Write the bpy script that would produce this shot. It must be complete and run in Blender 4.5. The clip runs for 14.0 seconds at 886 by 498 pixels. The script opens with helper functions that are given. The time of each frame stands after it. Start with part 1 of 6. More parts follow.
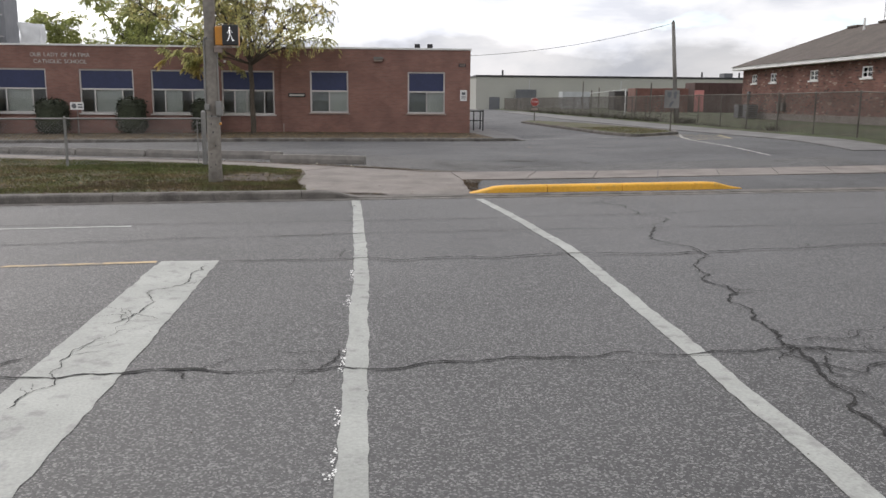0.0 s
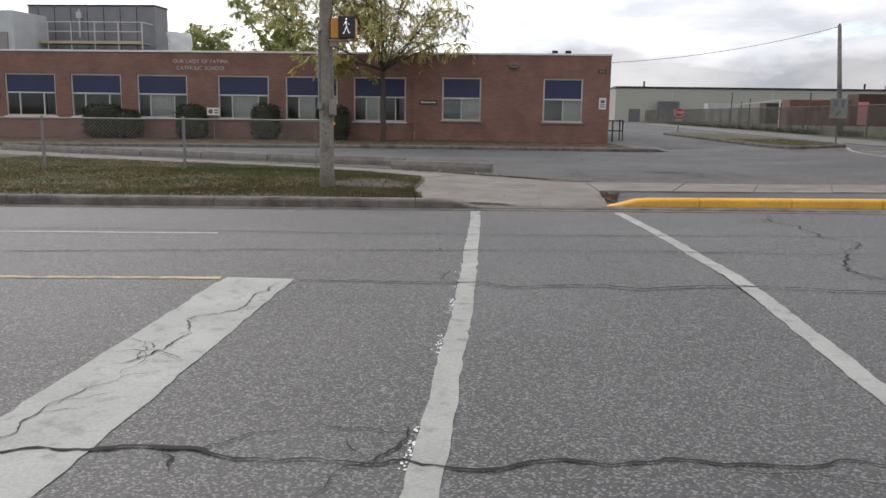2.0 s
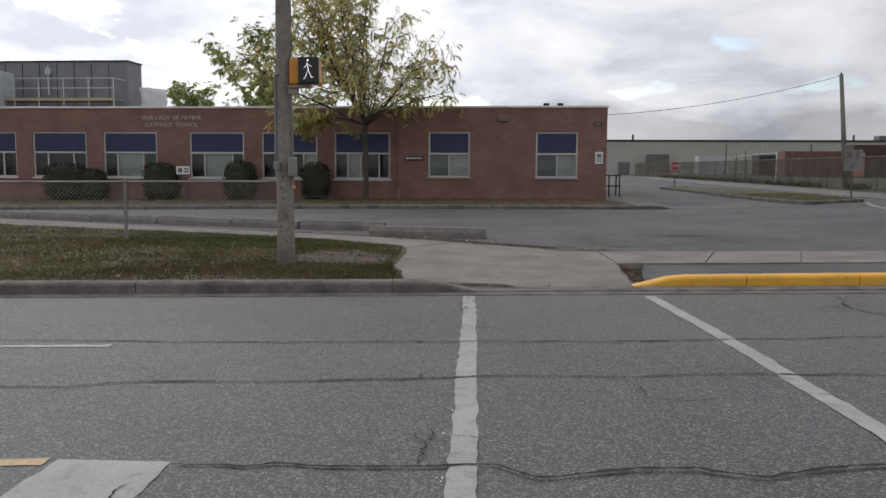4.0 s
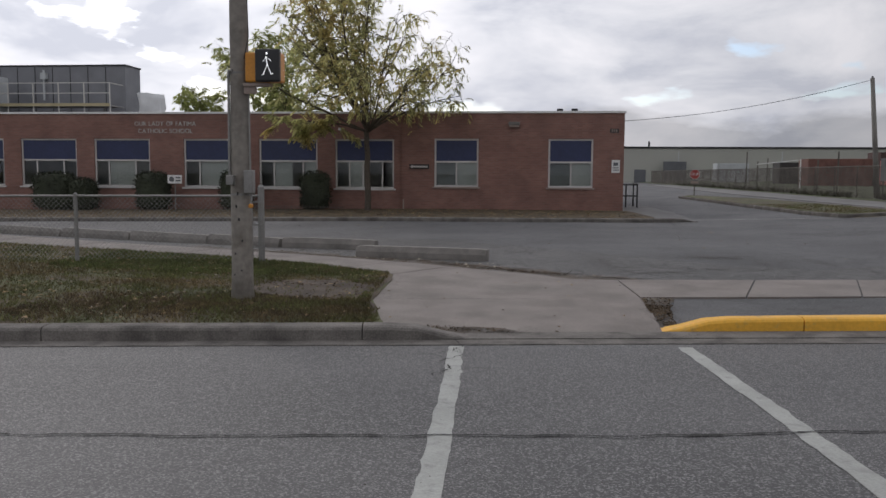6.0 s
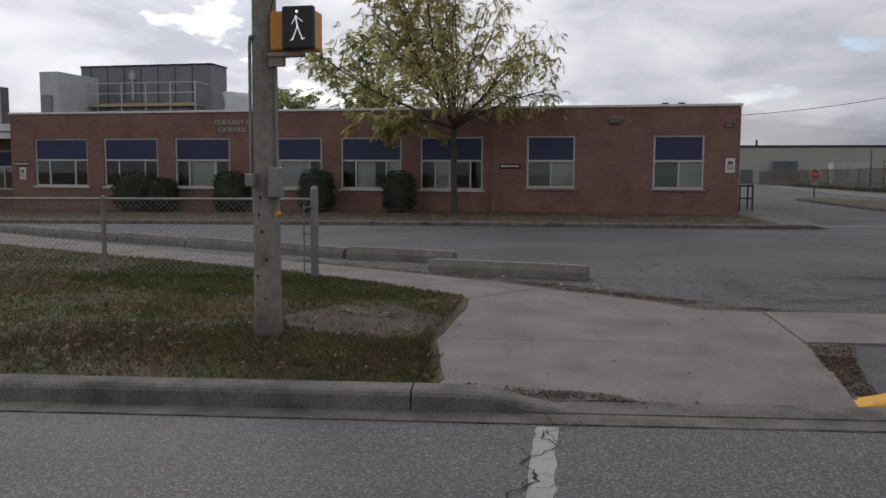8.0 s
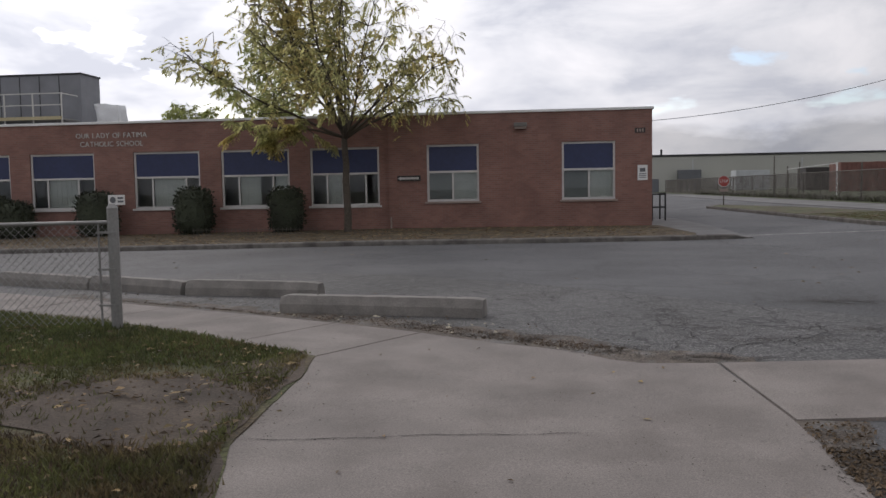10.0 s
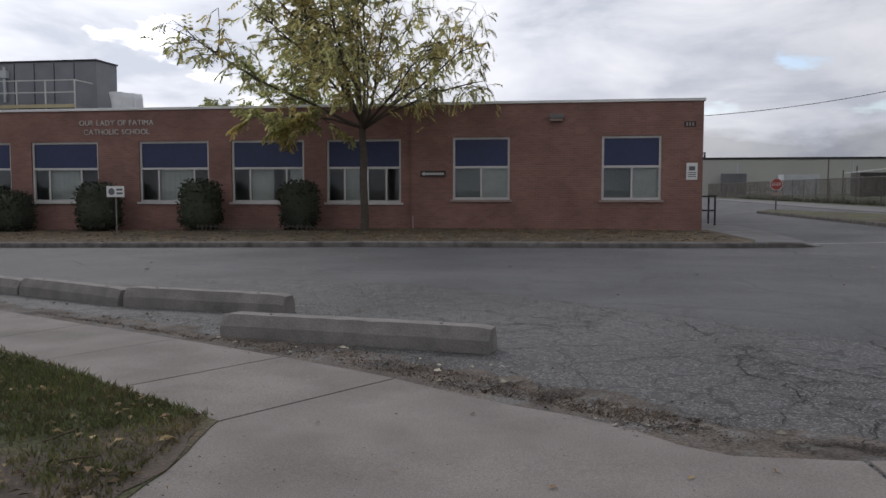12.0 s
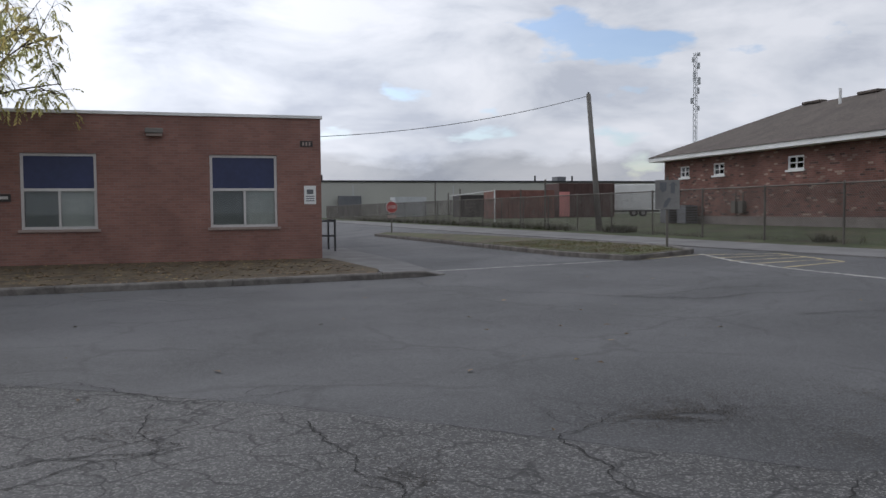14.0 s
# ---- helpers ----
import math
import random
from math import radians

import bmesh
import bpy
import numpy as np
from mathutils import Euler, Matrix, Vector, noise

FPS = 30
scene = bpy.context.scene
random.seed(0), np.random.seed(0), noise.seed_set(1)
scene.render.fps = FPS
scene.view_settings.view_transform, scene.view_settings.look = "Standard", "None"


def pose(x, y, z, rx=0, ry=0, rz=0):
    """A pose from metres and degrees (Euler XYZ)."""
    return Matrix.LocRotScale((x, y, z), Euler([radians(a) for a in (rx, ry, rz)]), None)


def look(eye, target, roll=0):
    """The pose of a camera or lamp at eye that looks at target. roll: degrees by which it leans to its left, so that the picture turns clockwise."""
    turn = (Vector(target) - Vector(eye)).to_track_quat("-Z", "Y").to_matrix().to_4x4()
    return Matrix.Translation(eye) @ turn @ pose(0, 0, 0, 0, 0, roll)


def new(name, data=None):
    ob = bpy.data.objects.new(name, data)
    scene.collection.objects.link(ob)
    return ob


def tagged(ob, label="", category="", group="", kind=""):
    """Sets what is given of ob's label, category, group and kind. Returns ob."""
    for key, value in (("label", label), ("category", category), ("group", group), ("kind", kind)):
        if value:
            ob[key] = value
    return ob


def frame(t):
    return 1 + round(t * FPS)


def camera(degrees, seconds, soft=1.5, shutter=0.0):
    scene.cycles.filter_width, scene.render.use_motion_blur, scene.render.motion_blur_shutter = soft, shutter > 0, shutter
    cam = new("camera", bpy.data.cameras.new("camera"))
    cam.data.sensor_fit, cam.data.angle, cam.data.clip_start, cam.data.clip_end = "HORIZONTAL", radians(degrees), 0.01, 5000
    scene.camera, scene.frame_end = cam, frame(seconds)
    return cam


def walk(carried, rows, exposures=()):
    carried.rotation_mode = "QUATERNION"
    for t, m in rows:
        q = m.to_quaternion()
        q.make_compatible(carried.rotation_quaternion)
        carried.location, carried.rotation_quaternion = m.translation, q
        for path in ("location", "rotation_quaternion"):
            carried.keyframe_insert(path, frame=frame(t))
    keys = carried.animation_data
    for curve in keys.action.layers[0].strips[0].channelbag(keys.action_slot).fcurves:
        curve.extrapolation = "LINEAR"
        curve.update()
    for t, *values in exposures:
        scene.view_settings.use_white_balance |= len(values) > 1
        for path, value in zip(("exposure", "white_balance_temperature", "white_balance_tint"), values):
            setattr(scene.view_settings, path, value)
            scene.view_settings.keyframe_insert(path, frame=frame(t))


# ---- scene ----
cam = camera(56.6, 14.0)
PATH = [
    (0, (0.994, 0.678, 1.618), (1.117, 2.643, 1.264), 0.5),
    (0.5, (1.186, 0.933, 1.581), (1.263, 2.903, 1.24), 0.6),
    (1, (1.16, 1.252, 1.505), (0.876, 3.194, 1.123), 0.8),
    (1.5, (1.103, 1.715, 1.429), (0.772, 3.641, 1.003), 0.9),
    (2, (1.123, 2.383, 1.399), (0.926, 4.346, 1.071), 0.9),
    (2.5, (1.002, 3.072, 1.398), (0.798, 5.034, 1.064), 1.0),
    (3, (0.97, 3.743, 1.431), (0.804, 5.718, 1.167), 0.9),
    (3.5, (0.848, 4.324, 1.427), (0.669, 6.299, 1.166), 0.7),
    (4, (0.911, 4.987, 1.46), (0.737, 6.969, 1.262), 0.3),
    (6.3, (1.044, 7.301, 1.561), (0.817, 9.28, 1.381), 0.4),
    (6.5, (1.015, 7.535, 1.52), (0.71, 9.503, 1.34), 0.2),
    (7, (1.031, 8.205, 1.543), (0.717, 10.173, 1.368), 0.3),
    (7.5, (0.883, 8.787, 1.542), (0.437, 10.728, 1.359), 0.7),
    (8, (0.829, 9.449, 1.534), (0.397, 11.393, 1.352), 0.3),
    (8.5, (0.793, 10.072, 1.491), (0.392, 12.021, 1.292), 0.2),
    (9, (0.819, 10.739, 1.486), (0.644, 12.723, 1.31), 0.6),
    (9.2, (0.86, 11.049, 1.497), (0.693, 13.034, 1.329), -0.2),
    (11.3, (0.925, 13.803, 1.361), (0.61, 15.774, 1.231), -0.1),
    (11.5, (0.931, 14.039, 1.361), (0.61, 16.008, 1.221), -0.0),
    (12, (0.942, 14.652, 1.327), (0.627, 16.622, 1.184), -0.0),
    (12.5, (1.084, 15.285, 1.313), (0.901, 17.272, 1.177), -0.4),
    (13, (1.168, 15.927, 1.296), (1.166, 17.924, 1.184), -0.2),
    (13.5, (1.25, 16.9, 1.37), (1.812, 18.818, 1.355), -0.7),
    (14, (1.31, 17.36, 1.43), (1.888, 19.274, 1.336), -0.5),
]
EXPOSURES = [(0, -0.12, 6650, 12), (0.5, -0.5, 6650, 12), (1, -0.48, 6700, 12), (1.5, -0.06, 6700, 12), (2, -0.25, 6600, 12), (2.5, -0.32, 6550, 12), (3, -0.45, 6550, 12), (3.5, -0.7, 6500, 12), (4, -0.68, 6500, 12), (6.5, -0.87, 6450, 14), (7, -0.92, 6450, 14), (7.5, -1.17, 6450, 14),
             (8, -1.06, 6450, 14), (8.5, -0.76, 6500, 14), (9, -0.78, 6550, 15), (11.5, -0.66, 6350, 13), (12, -0.86, 6300, 13), (12.5, -0.94, 6300, 14), (13, -0.66, 6250, 13), (13.5, -0.75, 6150, 12), (14, -0.68, 6150, 12)]
walk(cam, [(t, look(eye, target, roll)) for t, eye, target, roll in PATH], EXPOSURES)

# ---- world, sun ----
SUN_EL, SUN_AZ = 33.0, 35.0          # elevation; degrees left of +y


def nd(nt, kind, data_type="", blend_type="", operation="", feature="", invert=False, sky_type=""):
    n = nt.nodes.new(kind)
    if data_type:
        n.data_type = data_type
    if blend_type:
        n.blend_type = blend_type
    if operation:
        n.operation = operation
    if feature:
        n.feature = feature
    if invert:
        n.invert = True
    if sky_type:
        n.sky_type = sky_type
    return n


def make_world():
    w = bpy.data.worlds.new("sky")
    scene.world = w
    w.use_nodes = True
    nt = w.node_tree
    nt.nodes.clear()
    out, bg = nd(nt, "ShaderNodeOutputWorld"), nd(nt, "ShaderNodeBackground")
    sky = nd(nt, "ShaderNodeTexSky", sky_type="NISHITA")
    sky.sun_disc = False
    sky.sun_elevation, sky.sun_rotation = radians(SUN_EL), radians(-SUN_AZ)
    sc = nd(nt, "ShaderNodeMix", data_type="RGBA", blend_type="MULTIPLY")
    sc.inputs[0].default_value = 1.0
    sc.inputs[7].default_value = (0.20, 0.20, 0.21, 1)
    tc = nd(nt, "ShaderNodeTexCoord")
    sep = nd(nt, "ShaderNodeSeparateXYZ")
    tall = nd(nt, "ShaderNodeMath", operation="MULTIPLY")
    tall.inputs[1].default_value = 2.6
    com = nd(nt, "ShaderNodeCombineXYZ")
    lk = nt.links.new
    lk(tc.outputs["Generated"], sep.inputs[0])
    lk(sep.outputs[2], tall.inputs[0])
    lk(sep.outputs[0], com.inputs[0]), lk(sep.outputs[1], com.inputs[1]), lk(tall.outputs[0], com.inputs[2])
    n1 = nd(nt, "ShaderNodeTexNoise")
    n1.inputs["Scale"].default_value, n1.inputs["Detail"].default_value, n1.inputs["Roughness"].default_value = 5.5, 14, 0.56
    n1.inputs["Distortion"].default_value = 0.3
    lk(com.outputs[0], n1.inputs["Vector"])
    r1 = nd(nt, "ShaderNodeValToRGB")
    e = r1.color_ramp.elements
    e[0].position, e[0].color = 0.35, (0.78, 0.82, 0.90, 1)
    e[1].position, e[1].color = 0.62, (1.2, 1.21, 1.24, 1)
    m = e.new(0.47)
    m.color = (1.0, 1.03, 1.08, 1)
    lk(n1.outputs["Fac"], r1.inputs[0])
    mp = nd(nt, "ShaderNodeMapping")
    mp.inputs["Location"].default_value = (3.3, 1.2, 0.4)
    lk(com.outputs[0], mp.inputs[0])
    n2 = nd(nt, "ShaderNodeTexNoise")
    n2.inputs["Scale"].default_value, n2.inputs["Detail"].default_value = 9.0, 10
    lk(mp.outputs[0], n2.inputs["Vector"])
    r2 = nd(nt, "ShaderNodeValToRGB")
    e = r2.color_ramp.elements
    e[0].position, e[0].color = 0.635, (0, 0, 0, 1)
    e[1].position, e[1].color = 0.71, (0.85, 0.85, 0.85, 1)
    gap = nd(nt, "ShaderNodeVectorMath", operation="DOT_PRODUCT")
    gap.inputs[1].default_value = (0.4626, 0.8627, 0.2045)
    lk(tc.outputs["Generated"], gap.inputs[0])
    gr = nd(nt, "ShaderNodeMapRange")
    gr.inputs["From Min"].default_value, gr.inputs["From Max"].default_value = 0.992, 0.9995
    gr.inputs["To Max"].default_value = 0.15
    lk(gap.outputs["Value"], gr.inputs["Value"])
    gs = nd(nt, "ShaderNodeMath", operation="ADD")
    lk(n2.outputs["Fac"], gs.inputs[0]), lk(gr.outputs[0], gs.inputs[1])
    # a thin clear band above the low cloud on the horizon
    far_off = nd(nt, "ShaderNodeMath", operation="SUBTRACT")
    far_off.inputs[1].default_value = 0.088
    lk(sep.outputs[2], far_off.inputs[0])
    away = nd(nt, "ShaderNodeMath", operation="ABSOLUTE")
    lk(far_off.outputs[0], away.inputs[0])
    band = nd(nt, "ShaderNodeMapRange")
    band.inputs["From Min"].default_value, band.inputs["From Max"].default_value = 0.022, 0.0
    band.inputs["To Max"].default_value = 0.15
    lk(away.outputs[0], band.inputs["Value"])
    g2 = nd(nt, "ShaderNodeMath", operation="ADD")
    lk(gs.outputs[0], g2.inputs[0]), lk(band.outputs[0], g2.inputs[1])
    lk(g2.outputs[0], r2.inputs[0])
    n3 = nd(nt, "ShaderNodeTexNoise")
    n3.inputs["Scale"].default_value, n3.inputs["Detail"].default_value = 9.0, 8
    lk(com.outputs[0], n3.inputs["Vector"])
    puff = nd(nt, "ShaderNodeMath", operation="MULTIPLY_ADD")
    puff.inputs[1].default_value = -0.11
    lk(n3.outputs["Fac"], puff.inputs[0]), lk(sep.outputs[2], puff.inputs[2])
    low = nd(nt, "ShaderNodeMapRange")
    low.inputs["From Min"].default_value, low.inputs["From Max"].default_value = 0.0, 0.018
    low.inputs["To Min"].default_value, low.inputs["To Max"].default_value = 0.66, 1.0
    lk(puff.outputs[0], low.inputs["Value"])
    lows = nd(nt, "ShaderNodeMix", data_type="RGBA", blend_type="MULTIPLY")
    lows.inputs[0].default_value = 1.0
    lk(r1.outputs[0], lows.inputs[6]), lk(low.outputs[0], lows.inputs[7])
    mix = nd(nt, "ShaderNodeMix", data_type="RGBA")
    lk(sky.outputs[0], sc.inputs[6])
    lk(r2.outputs[0], mix.inputs[0])
    lk(lows.outputs[2], mix.inputs[6])
    lk(sc.outputs[2], mix.inputs[7])
    # a brighter veil round the hidden sun
    dot = nd(nt, "ShaderNodeVectorMath", operation="DOT_PRODUCT")
    a, b = radians(SUN_EL), radians(SUN_AZ)
    dot.inputs[1].default_value = (-math.sin(b) * math.cos(a), math.cos(b) * math.cos(a), math.sin(a))
    lk(tc.outputs["Generated"], dot.inputs[0])
    mr = nd(nt, "ShaderNodeMapRange")
    mr.inputs["From Min"].default_value, mr.inputs["From Max"].default_value = 0.5, 1.0
    mr.inputs["To Min"].default_value, mr.inputs["To Max"].default_value = 1.0, 1.75
    lk(dot.outputs["Value"], mr.inputs["Value"])
    lk(mix.outputs[2], bg.inputs[0])
    lk(mr.outputs[0], bg.inputs[1])
    lk(bg.outputs[0], out.inputs[0])


make_world()
sun_data = bpy.data.lights.new("sun", "SUN")
sun_data.energy, sun_data.angle, sun_data.color = 0.9, radians(14), (1.0, 0.95, 0.88)
sun = new("sun", sun_data)
sun.rotation_euler = Euler((radians(90 - SUN_EL), 0, radians(180 + SUN_AZ)))
sun.location = (0, 0, 60)


# ---- materials ----
def material(name, color, rough=0.8, metal=0.0, vary=0.15, grain=40.0, grain_vary=0.1, big=1.2, bump=0.0, bump_scale=None, second=None, spec=0.5, rand=0.0):
    """A principled surface with variation at two scales, optional second colour in patches, and relief."""
    mt = bpy.data.materials.new(name)
    mt.use_nodes = True
    nt = mt.node_tree
    lk = nt.links.new
    p = nt.nodes["Principled BSDF"]
    p.inputs["Roughness"].default_value, p.inputs["Metallic"].default_value = rough, metal
    p.inputs["Specular IOR Level"].default_value = spec
    tc = nd(nt, "ShaderNodeTexCoord")
    geo = nd(nt, "ShaderNodeNewGeometry")
    nb, ng = nd(nt, "ShaderNodeTexNoise"), nd(nt, "ShaderNodeTexNoise")
    nb.inputs["Scale"].default_value, nb.inputs["Detail"].default_value = big, 5
    ng.inputs["Scale"].default_value, ng.inputs["Detail"].default_value = grain, 3
    lk(geo.outputs["Position"], nb.inputs["Vector"]), lk(geo.outputs["Position"], ng.inputs["Vector"])
    mb, mg = nd(nt, "ShaderNodeMapRange"), nd(nt, "ShaderNodeMapRange")
    for q, v in ((mb, vary), (mg, grain_vary)):
        q.inputs["From Min"].default_value, q.inputs["From Max"].default_value = 0.3, 0.7
        q.inputs["To Min"].default_value, q.inputs["To Max"].default_value = 1 - v, 1 + v
    lk(nb.outputs["Fac"], mb.inputs["Value"]), lk(ng.outputs["Fac"], mg.inputs["Value"])
    mul = nd(nt, "ShaderNodeMath", operation="MULTIPLY")
    lk(mb.outputs[0], mul.inputs[0]), lk(mg.outputs[0], mul.inputs[1])
    last = mul.outputs[0]
    if rand:
        oi = nd(nt, "ShaderNodeNewGeometry")
        rr = nd(nt, "ShaderNodeMapRange")
        rr.inputs["To Min"].default_value, rr.inputs["To Max"].default_value = 1 - rand, 1 + rand
        lk(oi.outputs["Random Per Island"], rr.inputs["Value"])
        m2 = nd(nt, "ShaderNodeMath", operation="MULTIPLY")
        lk(last, m2.inputs[0]), lk(rr.outputs[0], m2.inputs[1])
        last = m2.outputs[0]
    mixc = nd(nt, "ShaderNodeMix", data_type="RGBA", blend_type="MULTIPLY")
    mixc.inputs[0].default_value = 1
    mixc.inputs[6].default_value = (*color, 1)
    if second:
        c2, amount, scale = second
        ns = nd(nt, "ShaderNodeTexNoise")
        ns.inputs["Scale"].default_value, ns.inputs["Detail"].default_value = scale, 6
        lk(geo.outputs["Position"], ns.inputs["Vector"])
        ms = nd(nt, "ShaderNodeMapRange")
        ms.inputs["From Min"].default_value, ms.inputs["From Max"].default_value = 1 - amount - 0.08, 1 - amount + 0.08
        lk(ns.outputs["Fac"], ms.inputs["Value"])
        mx = nd(nt, "ShaderNodeMix", data_type="RGBA")
        mx.inputs[6].default_value, mx.inputs[7].default_value = (*color, 1), (*c2, 1)
        lk(ms.outputs[0], mx.inputs[0])
        lk(mx.outputs[2], mixc.inputs[6])
    lk(last, mixc.inputs[7])
    lk(mixc.outputs[2], p.inputs["Base Color"])
    if bump:
        bp = nd(nt, "ShaderNodeBump")
        bp.inputs["Strength"].default_value, bp.inputs["Distance"].default_value = bump, 0.01
        nz = ng
        if bump_scale:
            nz = nd(nt, "ShaderNodeTexNoise")
            nz.inputs["Scale"].default_value, nz.inputs["Detail"].default_value = bump_scale, 4
            lk(geo.outputs["Position"], nz.inputs["Vector"])
        lk(nz.outputs["Fac"], bp.inputs["Height"])
        lk(bp.outputs[0], p.inputs["Normal"])
    return mt


def asphalt(name, color, fleck, crackle=0.0, rough=0.74, cell=1.6, scuff=0.18, stone=120, spread=(0.38, 0.55)):
    """Stone flecks in bitumen, wide stains, tyre-worn bands; crackle: how dark its net of fine cracks is."""
    mt = material(name, color, rough, vary=scuff, grain=70, grain_vary=0.28, big=0.35, bump=0.5, bump_scale=90)
    nt = mt.node_tree
    lk = nt.links.new
    p = nt.nodes["Principled BSDF"]
    src = p.inputs["Base Color"].links[0].from_socket
    geo = nd(nt, "ShaderNodeNewGeometry")
    wn = nd(nt, "ShaderNodeTexVoronoi")
    wn.inputs["Scale"].default_value = stone
    lk(geo.outputs["Position"], wn.inputs["Vector"])
    sp = nd(nt, "ShaderNodeSeparateColor")
    lk(wn.outputs["Color"], sp.inputs[0])
    mr = nd(nt, "ShaderNodeMapRange")
    mr.inputs["From Min"].default_value, mr.inputs["From Max"].default_value = 0.62, 1.0
    mr.inputs["To Max"].default_value = 0.85
    lk(sp.outputs[0], mr.inputs["Value"])
    mx = nd(nt, "ShaderNodeMix", data_type="RGBA")
    mx.inputs[7].default_value = (*fleck, 1)
    lk(mr.outputs[0], mx.inputs[0]), lk(src, mx.inputs[6])
    last = mx.outputs[2]
    bp = nd(nt, "ShaderNodeBump")
    bp.inputs["Strength"].default_value, bp.inputs["Distance"].default_value = 0.7, 0.006
    lk(sp.outputs[1], bp.inputs["Height"])
    lk(bp.outputs[0], p.inputs["Normal"])
    if crackle:
        ns = nd(nt, "ShaderNodeTexNoise")
        ns.inputs["Scale"].default_value, ns.inputs["Detail"].default_value = 3.0, 8
        lk(geo.outputs["Position"], ns.inputs["Vector"])
        ad = nd(nt, "ShaderNodeMix", data_type="RGBA", blend_type="ADD")
        ad.inputs[0].default_value = 0.45
        lk(geo.outputs["Position"], ad.inputs[6]), lk(ns.outputs["Color"], ad.inputs[7])
        vo = nd(nt, "ShaderNodeTexVoronoi", feature="DISTANCE_TO_EDGE")
        vo.inputs["Scale"].default_value = cell
        lk(ad.outputs[2], vo.inputs["Vector"])
        vf = nd(nt, "ShaderNodeTexVoronoi", feature="DISTANCE_TO_EDGE")
        vf.inputs["Scale"].default_value = cell * 3.1
        lk(ad.outputs[2], vf.inputs["Vector"])
        mc, mf = nd(nt, "ShaderNodeMapRange"), nd(nt, "ShaderNodeMapRange")
        mc.inputs["From Min"].default_value, mc.inputs["From Max"].default_value = 0.005, 0.028
        mc.inputs["To Min"].default_value, mc.inputs["To Max"].default_value = crackle, 0.0
        mf.inputs["From Min"].default_value, mf.inputs["From Max"].default_value = 0.004, 0.04
        mf.inputs["To Min"].default_value, mf.inputs["To Max"].default_value = crackle * 0.6, 0.0
        lk(vo.outputs["Distance"], mc.inputs["Value"]), lk(vf.outputs["Distance"], mf.inputs["Value"])
        both = nd(nt, "ShaderNodeMath", operation="MAXIMUM")
        lk(mc.outputs[0], both.inputs[0]), lk(mf.outputs[0], both.inputs[1])
        # the net shows only in patches
        n3 = nd(nt, "ShaderNodeTexNoise")
        n3.inputs["Scale"].default_value = 0.5
        lk(geo.outputs["Position"], n3.inputs["Vector"])
        m3 = nd(nt, "ShaderNodeMapRange")
        m3.inputs["From Min"].default_value, m3.inputs["From Max"].default_value = spread
        lk(n3.outputs["Fac"], m3.inputs["Value"])
        mm = nd(nt, "ShaderNodeMath", operation="MULTIPLY")
        lk(both.outputs[0], mm.inputs[0]), lk(m3.outputs[0], mm.inputs[1])
        m4 = nd(nt, "ShaderNodeMix", data_type="RGBA")
        m4.inputs[7].default_value = (0.02, 0.019, 0.018, 1)
        lk(mm.outputs[0], m4.inputs[0]), lk(last, m4.inputs[6])
        last = m4.outputs[2]
    lk(last, p.inputs["Base Color"])
    return mt


